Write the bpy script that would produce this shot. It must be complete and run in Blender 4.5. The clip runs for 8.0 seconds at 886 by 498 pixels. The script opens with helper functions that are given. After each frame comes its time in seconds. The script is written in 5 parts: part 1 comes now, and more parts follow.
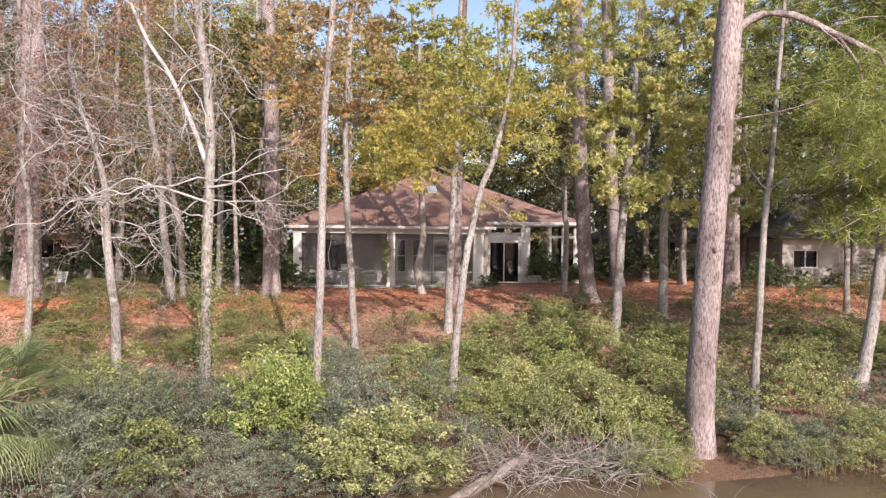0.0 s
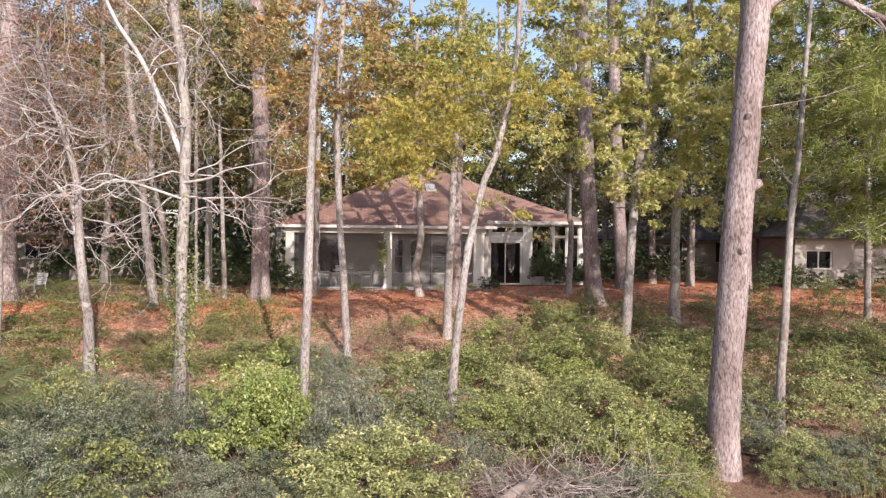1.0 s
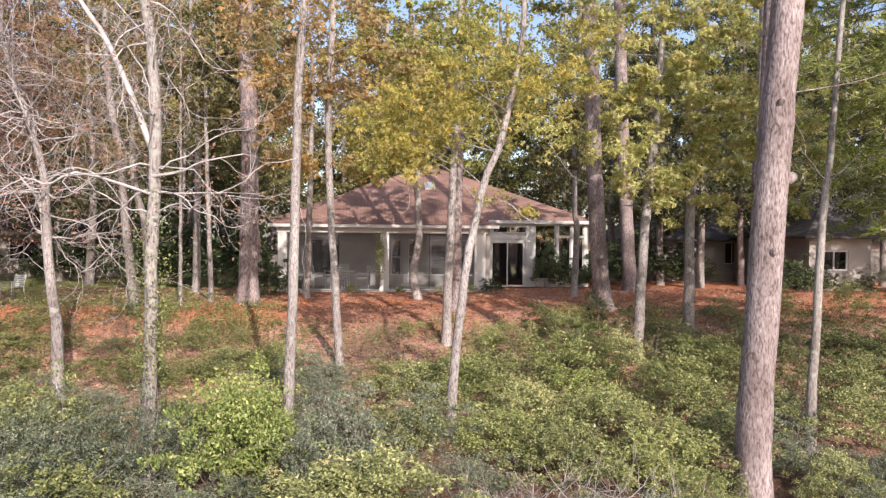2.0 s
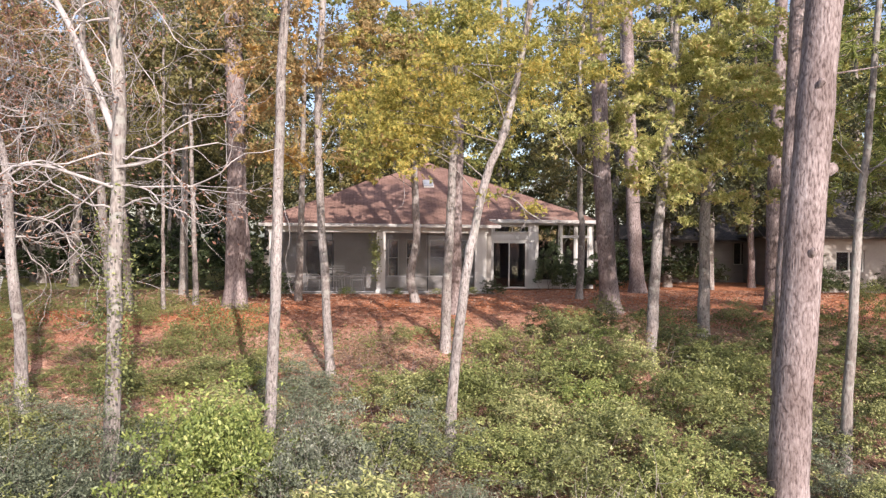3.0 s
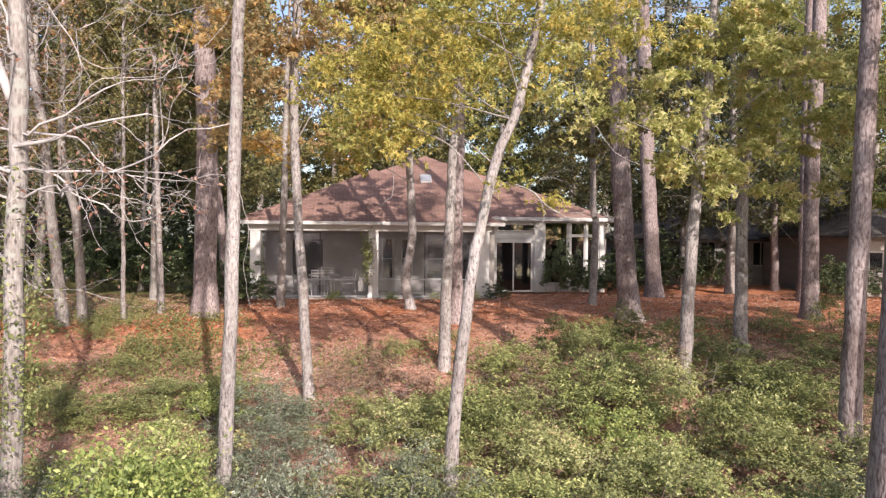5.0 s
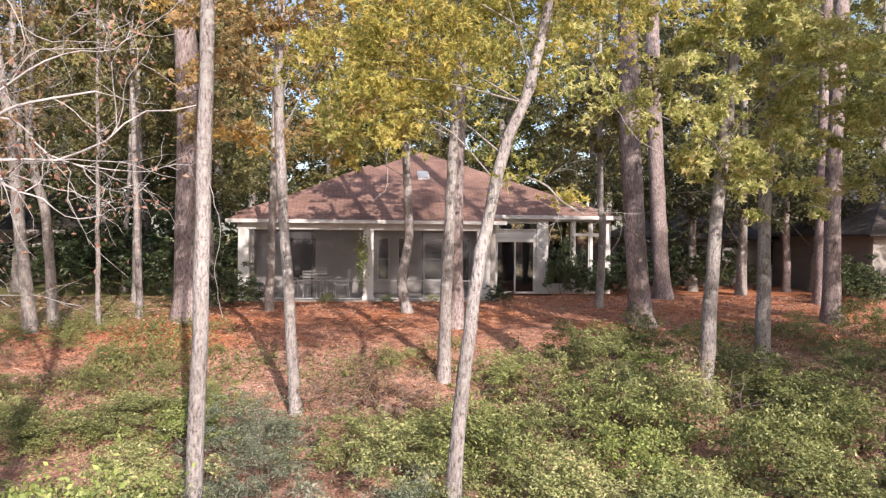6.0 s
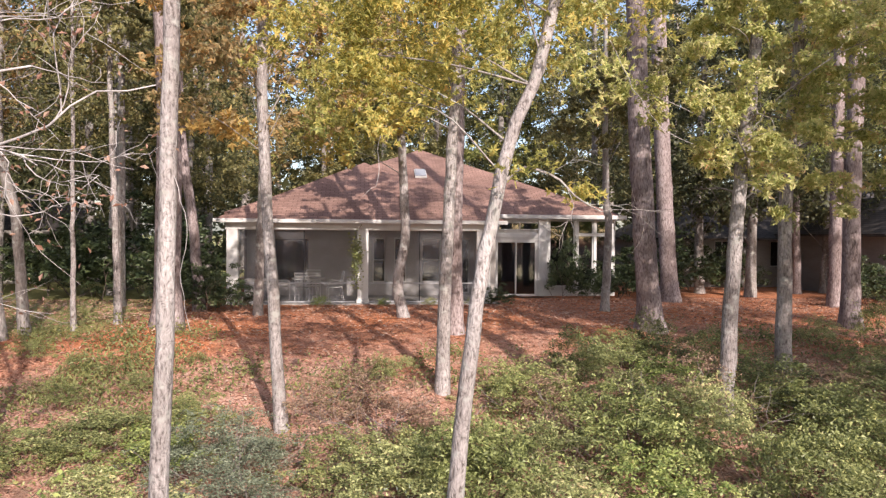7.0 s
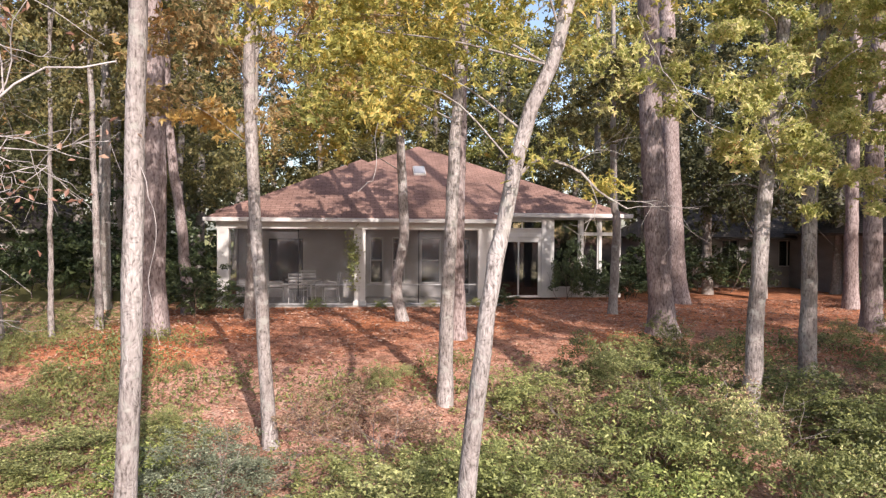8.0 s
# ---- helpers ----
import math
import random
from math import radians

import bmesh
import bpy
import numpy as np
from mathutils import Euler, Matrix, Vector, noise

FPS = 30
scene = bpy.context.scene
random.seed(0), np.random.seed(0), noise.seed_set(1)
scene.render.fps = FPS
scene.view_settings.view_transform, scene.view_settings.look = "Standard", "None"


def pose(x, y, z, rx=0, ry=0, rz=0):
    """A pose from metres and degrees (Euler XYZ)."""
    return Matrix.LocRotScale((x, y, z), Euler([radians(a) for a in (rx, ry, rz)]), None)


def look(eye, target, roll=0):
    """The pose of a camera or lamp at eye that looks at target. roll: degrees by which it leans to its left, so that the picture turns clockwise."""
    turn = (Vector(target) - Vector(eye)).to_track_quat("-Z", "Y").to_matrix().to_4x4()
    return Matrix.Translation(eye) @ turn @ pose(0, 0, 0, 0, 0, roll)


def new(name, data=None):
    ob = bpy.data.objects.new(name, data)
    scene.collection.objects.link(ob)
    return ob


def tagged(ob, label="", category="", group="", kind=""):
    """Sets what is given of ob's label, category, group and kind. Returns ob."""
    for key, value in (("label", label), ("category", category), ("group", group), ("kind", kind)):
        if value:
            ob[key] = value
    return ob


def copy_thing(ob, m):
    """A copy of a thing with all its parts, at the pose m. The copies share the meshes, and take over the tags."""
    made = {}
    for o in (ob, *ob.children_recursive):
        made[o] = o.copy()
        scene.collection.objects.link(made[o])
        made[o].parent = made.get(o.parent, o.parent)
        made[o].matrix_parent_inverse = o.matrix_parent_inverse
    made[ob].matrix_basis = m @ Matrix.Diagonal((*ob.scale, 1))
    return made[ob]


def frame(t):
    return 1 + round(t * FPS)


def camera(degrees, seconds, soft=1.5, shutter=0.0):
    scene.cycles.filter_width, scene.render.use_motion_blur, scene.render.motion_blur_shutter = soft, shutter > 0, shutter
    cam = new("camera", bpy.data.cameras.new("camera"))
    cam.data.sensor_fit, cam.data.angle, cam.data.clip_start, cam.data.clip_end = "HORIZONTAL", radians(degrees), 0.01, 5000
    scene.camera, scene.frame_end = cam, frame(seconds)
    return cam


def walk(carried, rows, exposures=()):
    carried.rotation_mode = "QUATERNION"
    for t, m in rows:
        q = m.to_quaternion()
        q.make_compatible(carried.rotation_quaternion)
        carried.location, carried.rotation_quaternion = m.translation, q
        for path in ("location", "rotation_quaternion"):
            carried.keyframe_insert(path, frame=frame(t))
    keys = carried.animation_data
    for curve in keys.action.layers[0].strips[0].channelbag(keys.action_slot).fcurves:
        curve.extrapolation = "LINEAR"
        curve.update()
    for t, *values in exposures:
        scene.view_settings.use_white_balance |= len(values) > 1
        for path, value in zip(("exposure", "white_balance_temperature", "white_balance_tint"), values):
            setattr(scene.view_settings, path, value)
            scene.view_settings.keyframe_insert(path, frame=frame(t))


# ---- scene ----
cam = camera(64.1, 8.0, soft=1.3)
PATH = [
    (0, (0.28, 0.239, 2.315), (0.472, 2.229, 2.28), 0.5),
    (0.5, (0.361, 0.902, 2.322), (0.555, 2.892, 2.287), 0.5),
    (1, (0.426, 1.571, 2.322), (0.62, 3.561, 2.286), 0.5),
    (1.5, (0.511, 2.242, 2.318), (0.704, 4.233, 2.282), 0.5),
    (3, (0.746, 4.196, 2.279), (0.94, 6.187, 2.245), 0.5),
    (3.5, (0.82, 4.807, 2.266), (1.015, 6.797, 2.232), 0.5),
    (4, (0.874, 5.437, 2.266), (1.072, 7.427, 2.231), 0.5),
    (4.5, (0.942, 6.067, 2.278), (1.139, 8.057, 2.242), 0.5),
    (6, (1.07, 7.999, 2.304), (1.276, 9.988, 2.263), 0.5),
    (6.5, (1.121, 8.556, 2.304), (1.333, 10.544, 2.262), 0.46),
    (7, (1.171, 9.055, 2.299), (1.383, 11.043, 2.259), 0.43),
    (7.5, (1.195, 9.519, 2.306), (1.409, 11.507, 2.264), 0.4),
    (8, (1.186, 10.009, 2.311), (1.405, 11.996, 2.268), 0.4),
]
walk(cam, [(t, look(eye, target, roll)) for t, eye, target, roll in PATH],
     exposures=[(0, 0.64, 6600, 19), (8, 0.7, 6600, 19)])

# ---------------------------------------------------------------- light
SUN_EL, SUN_AZ = 29.5, 16.0            # the sun stands over the pond, behind the way ahead
to_sun = Vector((math.sin(radians(SUN_AZ)) * math.cos(radians(SUN_EL)),
                 -math.cos(radians(SUN_AZ)) * math.cos(radians(SUN_EL)), math.sin(radians(SUN_EL))))
world = bpy.data.worlds.new("sky")
scene.world = world
world.use_nodes = True
wn = world.node_tree.nodes
sky = wn.new("ShaderNodeTexSky")
sky.sky_type = "NISHITA"
sky.sun_disc = False
sky.sun_elevation = radians(SUN_EL)
sky.sun_rotation = math.atan2(to_sun.x, to_sun.y)
sky.air_density, sky.dust_density = 1.0, 1.8
wn["Background"].inputs["Strength"].default_value = 0.15
world.node_tree.links.new(sky.outputs[0], wn["Background"].inputs["Color"])
sun = new("sun", bpy.data.lights.new("sun", "SUN"))
sun.data.energy, sun.data.angle, sun.data.color = 3.9, radians(0.6), (1.0, 0.93, 0.83)
sun.matrix_world = look(tuple(to_sun * 60), (0, 0, 0))

# ---------------------------------------------------------------- materials


def material(name, rough=0.8, metal=0.0):
    m = bpy.data.materials.new(name)
    m.use_nodes = True
    b = m.node_tree.nodes["Principled BSDF"]
    b.inputs["Roughness"].default_value = rough
    b.inputs["Metallic"].default_value = metal
    b.inputs["Specular IOR Level"].default_value = 0.25
    return m, m.node_tree.nodes, m.node_tree.links, b


def ramp(nodes, stops):
    r = nodes.new("ShaderNodeValToRGB")
    while len(r.color_ramp.elements) < len(stops):
        r.color_ramp.elements.new(0.5)
    for e, (p, c) in zip(r.color_ramp.elements, stops):
        e.position, e.color = p, (*c, 1)
    return r


def noise_node(nodes, links, scale, detail=4, stretch=(1, 1, 1), space="Object"):
    tc = nodes.new("ShaderNodeTexCoord")
    mp = nodes.new("ShaderNodeMapping")
    mp.inputs["Scale"].default_value = stretch
    n = nodes.new("ShaderNodeTexNoise")
    n.inputs["Scale"].default_value, n.inputs["Detail"].default_value = scale, detail
    links.new(tc.outputs[space], mp.inputs["Vector"])
    links.new(mp.outputs["Vector"], n.inputs["Vector"])
    return n


def mix_colour(nodes, links, fac, a, b, mode="MIX"):
    m = nodes.new("ShaderNodeMix")
    m.data_type, m.blend_type = "RGBA", mode
    for sock, v in ((m.inputs[0], fac), (m.inputs[6], a), (m.inputs[7], b)):
        if isinstance(v, bpy.types.NodeSocket):
            links.new(v, sock)
        elif isinstance(v, tuple):
            sock.default_value = (*v, 1)
        else:
            sock.default_value = v
    return m.outputs[2]


def bump(nodes, links, b, height, strength, distance=0.02):
    n = nodes.new("ShaderNodeBump")
    n.inputs["Strength"].default_value, n.inputs["Distance"].default_value = strength, distance
    links.new(height, n.inputs["Height"])
    links.new(n.outputs[0], b.inputs["Normal"])


def plain(name, colour, rough=0.6, metal=0.0, vary=0.12, scale=6.0, stretch=(1, 1, 1)):
    """A surface of one colour with stains at two scales."""
    m, n, l, b = material(name, rough, metal)
    big, small = noise_node(n, l, scale, 5, stretch), noise_node(n, l, scale * 9, 3, stretch)
    dark = tuple(c * (1 - 2.2 * vary) for c in colour)
    light = tuple(min(1, c * (1 + 0.6 * vary)) for c in colour)
    r1 = ramp(n, [(0.3, dark), (0.62, colour), (0.8, light)])
    l.new(big.outputs[0], r1.inputs[0])
    r2 = ramp(n, [(0.3, (1 - vary,) * 3), (0.7, (1, 1, 1))])
    l.new(small.outputs[0], r2.inputs[0])
    l.new(mix_colour(n, l, 1.0, r1.outputs[0], r2.outputs[0], "MULTIPLY"), b.inputs["Base Color"])
    bump(n, l, b, small.outputs[0], 0.2, 0.004)
    return m


def bark(name, stops, scale, stretch, relief, spots=None, crack_depth=0.25, warp_by=0.5):
    m, n, l, b = material(name, 0.92)
    geo = n.new("ShaderNodeTexCoord")
    mp = n.new("ShaderNodeMapping")
    mp.inputs["Scale"].default_value = stretch
    l.new(geo.outputs["Object"], mp.inputs["Vector"])
    warp = n.new("ShaderNodeTexNoise")
    warp.inputs["Scale"].default_value = 3.0
    l.new(geo.outputs["Object"], warp.inputs["Vector"])
    add = n.new("ShaderNodeVectorMath")
    add.operation = "MULTIPLY_ADD"
    add.inputs[1].default_value = (warp_by,) * 3
    l.new(warp.outputs["Color"], add.inputs[0])
    l.new(mp.outputs[0], add.inputs[2])
    v = n.new("ShaderNodeTexVoronoi")
    v.feature = "DISTANCE_TO_EDGE"
    v.inputs["Scale"].default_value = scale
    l.new(add.outputs[0], v.inputs["Vector"])
    fine = noise_node(n, l, 34, 8, (1, 1, 0.3))
    broad = noise_node(n, l, 2.2, 6, (1, 1, 0.3))
    r = ramp(n, [(0.26 + 0.4 * p, c) for p, c in stops])
    mixf = n.new("ShaderNodeMath")
    mixf.operation = "MULTIPLY_ADD"
    mixf.inputs[1].default_value = 0.75
    l.new(fine.outputs[0], mixf.inputs[0])
    crack = n.new("ShaderNodeMapRange")
    crack.inputs[1].default_value, crack.inputs[2].default_value = 0.0, 0.22
    crack.inputs[3].default_value, crack.inputs[4].default_value = -crack_depth, 0.09
    l.new(v.outputs["Distance"], crack.inputs[0])
    l.new(crack.outputs[0], mixf.inputs[2])
    l.new(mixf.outputs[0], r.inputs[0])
    tone = ramp(n, [(0.34, (0.6, 0.56, 0.54)), (0.5, (0.9, 0.88, 0.87)), (0.64, (1.14, 1.14, 1.14))])
    l.new(broad.outputs[0], tone.inputs[0])
    col = mix_colour(n, l, 1.0, r.outputs[0], tone.outputs[0], "MULTIPLY")
    if spots:
        sp = noise_node(n, l, 5.0, 4, (1, 1, 1.6))
        sr = ramp(n, [(0.56, (0, 0, 0)), (0.66, (1, 1, 1))])
        l.new(sp.outputs[0], sr.inputs[0])
        col = mix_colour(n, l, sr.outputs[0], col, spots)
    l.new(col, b.inputs["Base Color"])
    bump(n, l, b, mixf.outputs[0], relief, 0.03)
    return m


def leafy(name, stops, glow=0.35, patch=0.5, gloss=0.45, own_tone=0.25):
    """Leaves: colour by leaf and by larger patches, some light passing through."""
    m, n, l, b = material(name, 0.5)
    b.inputs["Specular IOR Level"].default_value = gloss
    geo = n.new("ShaderNodeNewGeometry")
    big = noise_node(n, l, patch, 3)
    add = n.new("ShaderNodeMath")
    add.operation = "MULTIPLY_ADD"
    add.inputs[1].default_value = 0.62
    l.new(geo.outputs["Random Per Island"], add.inputs[0])
    sub = n.new("ShaderNodeMath")
    sub.operation = "MULTIPLY_ADD"
    sub.inputs[1].default_value, sub.inputs[2].default_value = 0.9, -0.27
    l.new(big.outputs[0], sub.inputs[0])
    info = n.new("ShaderNodeObjectInfo")
    own = n.new("ShaderNodeMath")
    own.operation = "MULTIPLY_ADD"
    own.inputs[1].default_value = own_tone
    l.new(info.outputs["Random"], own.inputs[0])
    l.new(sub.outputs[0], own.inputs[2])
    off = n.new("ShaderNodeMath")
    off.operation = "SUBTRACT"
    off.inputs[1].default_value = own_tone / 2
    l.new(own.outputs[0], off.inputs[0])
    l.new(off.outputs[0], add.inputs[2])
    r = ramp(n, stops)
    l.new(add.outputs[0], r.inputs[0])
    l.new(r.outputs[0], b.inputs["Base Color"])
    tr = n.new("ShaderNodeBsdfTranslucent")
    l.new(r.outputs[0], tr.inputs["Color"])
    mx = n.new("ShaderNodeMixShader")
    mx.inputs[0].default_value = glow
    l.new(b.outputs[0], mx.inputs[1])
    l.new(tr.outputs[0], mx.inputs[2])
    l.new(mx.outputs[0], n["Material Output"].inputs["Surface"])
    return m


PINE_BARK = bark("pine_bark", [(0.0, (0.13, 0.1, 0.096)), (0.3, (0.27, 0.22, 0.215)), (0.65, (0.36, 0.31, 0.305)), (1, (0.48, 0.425, 0.415))],
                 11.0, (1, 1, 0.3), 0.7, crack_depth=0.03, warp_by=0.22)
PALE_BARK = bark("pale_bark", [(0.0, (0.13, 0.112, 0.105)), (0.25, (0.29, 0.265, 0.255)), (0.6, (0.4, 0.37, 0.36)), (1, (0.53, 0.5, 0.49))],
                 20.0, (1, 1, 0.2), 0.9, spots=(0.33, 0.32, 0.295), crack_depth=0.02)
GREY_BARK = bark("grey_bark", [(0.0, (0.11, 0.095, 0.088)), (0.35, (0.26, 0.235, 0.22)), (0.7, (0.36, 0.335, 0.315)), (1, (0.48, 0.455, 0.43))],
                 24.0, (1, 1, 0.16), 0.6, spots=(0.33, 0.33, 0.3), crack_depth=-0.08)
TWIG = plain("bleached_twig", (0.61, 0.565, 0.55), 0.9, vary=0.25, scale=3)
BLEACHED = plain("bleached_brushwood", (0.5, 0.44, 0.41), 0.9, vary=0.3, scale=3)
DEAD_WOOD = plain("dead_wood", (0.36, 0.295, 0.265), 0.9, vary=0.3, scale=3)
GREY_TWIG = plain("grey_twig", (0.34, 0.29, 0.275), 0.9, vary=0.25, scale=3)
BROWN_TWIG = plain("brown_twig", (0.24, 0.18, 0.15), 0.9, vary=0.25, scale=3)

GUM_LEAF = leafy("yellow_green_leaves", [(0.0, (0.15, 0.18, 0.06)), (0.35, (0.33, 0.36, 0.12)), (0.62, (0.54, 0.53, 0.18)), (0.85, (0.76, 0.63, 0.22)), (1, (0.78, 0.42, 0.14))], 0.5, 0.9, 0.45, 0.12)
YELLOW_LEAF = leafy("yellow_lobed_leaves", [(0.0, (0.2, 0.21, 0.06)), (0.35, (0.42, 0.41, 0.12)), (0.62, (0.64, 0.55, 0.17)), (0.85, (0.8, 0.58, 0.18)), (1, (0.8, 0.4, 0.12))], 0.55, 0.9, 0.4, 0.1)
PALE_LEAF = leafy("pale_olive_leaves", [(0.0, (0.13, 0.17, 0.05)), (0.35, (0.37, 0.41, 0.14)), (0.66, (0.66, 0.64, 0.26)), (0.9, (0.82, 0.74, 0.4)), (1, (0.7, 0.44, 0.24))], 0.5, 1.3)
TAN_LEAF = leafy("orange_tan_leaves", [(0.0, (0.18, 0.17, 0.07)), (0.35, (0.37, 0.3, 0.14)), (0.65, (0.5, 0.36, 0.18)), (0.85, (0.62, 0.37, 0.13)), (1, (0.46, 0.2, 0.1))], 0.45)
ORANGE_LEAF = leafy("orange_leaves", [(0.0, (0.44, 0.31, 0.11)), (0.4, (0.64, 0.45, 0.15)), (0.8, (0.8, 0.6, 0.24)), (1, (0.74, 0.36, 0.14))], 0.5, 1.2)
RUST_LEAF = leafy("rust_leaves", [(0.0, (0.19, 0.095, 0.065)), (0.5, (0.36, 0.19, 0.135)), (1, (0.48, 0.33, 0.24))], 0.35)
DARK_LEAF = leafy("dark_evergreen_leaves", [(0.0, (0.045, 0.055, 0.03)), (0.5, (0.11, 0.12, 0.055)), (0.85, (0.2, 0.2, 0.09)), (1, (0.3, 0.27, 0.12))], 0.4, 0.9)
WOOD_LEAF = leafy("olive_wood_leaves", [(0.0, (0.07, 0.075, 0.035)), (0.4, (0.18, 0.175, 0.07)), (0.7, (0.31, 0.28, 0.11)), (1, (0.46, 0.36, 0.16))], 0.38, 0.9)
NEEDLE = leafy("pine_needles", [(0.0, (0.13, 0.17, 0.05)), (0.5, (0.31, 0.36, 0.1)), (0.85, (0.5, 0.5, 0.16)), (1, (0.66, 0.44, 0.18))], 0.45)
OLIVE_SHRUB = leafy("olive_shrub_leaves", [(0.0, (0.06, 0.07, 0.03)), (0.3, (0.2, 0.225, 0.09)), (0.65, (0.37, 0.39, 0.16)), (0.86, (0.53, 0.52, 0.24)), (1, (0.5, 0.31, 0.19))], 0.16, 2.4, 0.35, 0.4)
GREY_SHRUB = leafy("grey_green_shrub_leaves", [(0.0, (0.04, 0.05, 0.032)), (0.35, (0.125, 0.15, 0.098)), (0.7, (0.25, 0.285, 0.19)), (1, (0.45, 0.46, 0.34))], 0.12, 2.4, 0.3, 0.35)
BRIGHT_SHRUB = leafy("bright_green_shrub_leaves", [(0.0, (0.07, 0.095, 0.03)), (0.35, (0.17, 0.23, 0.065)), (0.7, (0.32, 0.375, 0.11)), (1, (0.5, 0.5, 0.18))], 0.2, 2.4, 0.5)
DEEP_SHRUB = leafy("deep_green_shrub_leaves", [(0.0, (0.045, 0.06, 0.025)), (0.4, (0.15, 0.175, 0.06)), (0.75, (0.28, 0.305, 0.11)), (1, (0.44, 0.42, 0.16))], 0.16, 2.4, 0.5, 0.35)
YELLOWING_SHRUB = leafy("yellowing_shrub_leaves", [(0.0, (0.06, 0.07, 0.025)), (0.3, (0.2, 0.235, 0.085)), (0.62, (0.37, 0.41, 0.15)), (0.86, (0.55, 0.54, 0.22)), (1, (0.54, 0.33, 0.19))], 0.2, 2.4, 0.35, 0.3)
SILVER_SHRUB = leafy("silvery_shrub_leaves", [(0.0, (0.06, 0.066, 0.048)), (0.35, (0.18, 0.195, 0.145)), (0.7, (0.34, 0.355, 0.285)), (1, (0.56, 0.56, 0.49))], 0.14, 2.4, 0.3, 0.2)
# evergreen green darkened further, standing in for the shade round the houses
SHADED_LAUREL = leafy("shaded_laurel_leaves", [(0.0, (0.02, 0.032, 0.014)), (0.5, (0.055, 0.08, 0.032)), (0.9, (0.12, 0.15, 0.06)), (1, (0.2, 0.21, 0.09))], 0.15, 1.6, 0.5, 0.2)
REED = leafy("dry_reed", [(0.0, (0.12, 0.07, 0.045)), (0.6, (0.26, 0.17, 0.1)), (1, (0.36, 0.3, 0.16))], 0.2)
DRY_SHRUB = leafy("withered_shrub_leaves", [(0.0, (0.12, 0.075, 0.05)), (0.5, (0.27, 0.175, 0.12)), (0.85, (0.4, 0.29, 0.2)), (1, (0.36, 0.34, 0.15))], 0.15, 2.4, 0.3, 0.3)
PALM_LEAF = leafy("palm_leaves", [(0.0, (0.08, 0.12, 0.05)), (0.5, (0.2, 0.25, 0.11)), (1, (0.46, 0.46, 0.22))], 0.3)
LITTER = leafy("fallen_leaves", [(0.0, (0.22, 0.1, 0.065)), (0.35, (0.42, 0.215, 0.14)), (0.7, (0.54, 0.36, 0.265)), (1, (0.68, 0.55, 0.44))], 0.1, 0.7)
HERB = leafy("low_herb_leaves", [(0.0, (0.08, 0.1, 0.04)), (0.5, (0.19, 0.21, 0.075)), (1, (0.36, 0.34, 0.13))], 0.25, 1.2)


def ground_material():
    m, n, l, b = material("pine_straw_ground", 0.95)
    fine, mid, broad = noise_node(n, l, 26, 6), noise_node(n, l, 3.5, 5), noise_node(n, l, 0.5, 4)
    straw = ramp(n, [(0.3, (0.25, 0.085, 0.04)), (0.46, (0.5, 0.2, 0.095)), (0.62, (0.62, 0.31, 0.17)), (0.78, (0.7, 0.47, 0.31))])
    l.new(fine.outputs[0], straw.inputs[0])
    tint = ramp(n, [(0.36, (0.55, 0.5, 0.45)), (0.5, (1.0, 0.86, 0.78)), (0.66, (1.05, 1.02, 1.0)), (0.75, (0.72, 0.85, 0.55))])
    l.new(mid.outputs[0], tint.inputs[0])
    col = mix_colour(n, l, 1.0, straw.outputs[0], tint.outputs[0], "MULTIPLY")
    grass = ramp(n, [(0.3, (0.17, 0.175, 0.06)), (0.6, (0.36, 0.345, 0.135)), (0.8, (0.46, 0.43, 0.2))])
    l.new(fine.outputs[0], grass.inputs[0])
    mud = ramp(n, [(0.35, (0.09, 0.055, 0.035)), (0.7, (0.24, 0.15, 0.1))])
    l.new(fine.outputs[0], mud.inputs[0])
    tc = n.new("ShaderNodeTexCoord")
    sep = n.new("ShaderNodeSeparateXYZ")
    l.new(tc.outputs["Object"], sep.inputs[0])

    def edge(value, lo, hi, swing=3.0):
        wob = n.new("ShaderNodeMath")
        wob.operation = "MULTIPLY_ADD"
        wob.inputs[1].default_value = swing
        l.new(broad.outputs[0], wob.inputs[0])
        l.new(value, wob.inputs[2])
        r = n.new("ShaderNodeMapRange")
        r.inputs[1].default_value, r.inputs[2].default_value = lo + swing / 2, hi + swing / 2
        l.new(wob.outputs[0], r.inputs[0])
        return r.outputs[0]
    pale = ramp(n, [(0.3, (0.2, 0.11, 0.08)), (0.46, (0.4, 0.24, 0.185)), (0.62, (0.54, 0.375, 0.305)), (0.78, (0.66, 0.53, 0.45))])
    l.new(fine.outputs[0], pale.inputs[0])
    col = mix_colour(n, l, edge(sep.outputs[2], 0.05, -0.45, 0.9), col, mix_colour(n, l, 1.0, pale.outputs[0], tint.outputs[0], "MULTIPLY"))
    # the lawn of the neighbour's plot, behind the crest of the bank
    both = n.new("ShaderNodeMath")
    both.operation = "MULTIPLY"
    l.new(edge(sep.outputs[0], -4.4, -5.6), both.inputs[0])
    l.new(edge(sep.outputs[1], 24.6, 25.8), both.inputs[1])
    col = mix_colour(n, l, both.outputs[0], col, grass.outputs[0])
    col = mix_colour(n, l, edge(sep.outputs[2], -1.3, -2.2, 0.8), col, mud.outputs[0])
    l.new(col, b.inputs["Base Color"])
    bump(n, l, b, fine.outputs[0], 0.8, 0.05)
    return m


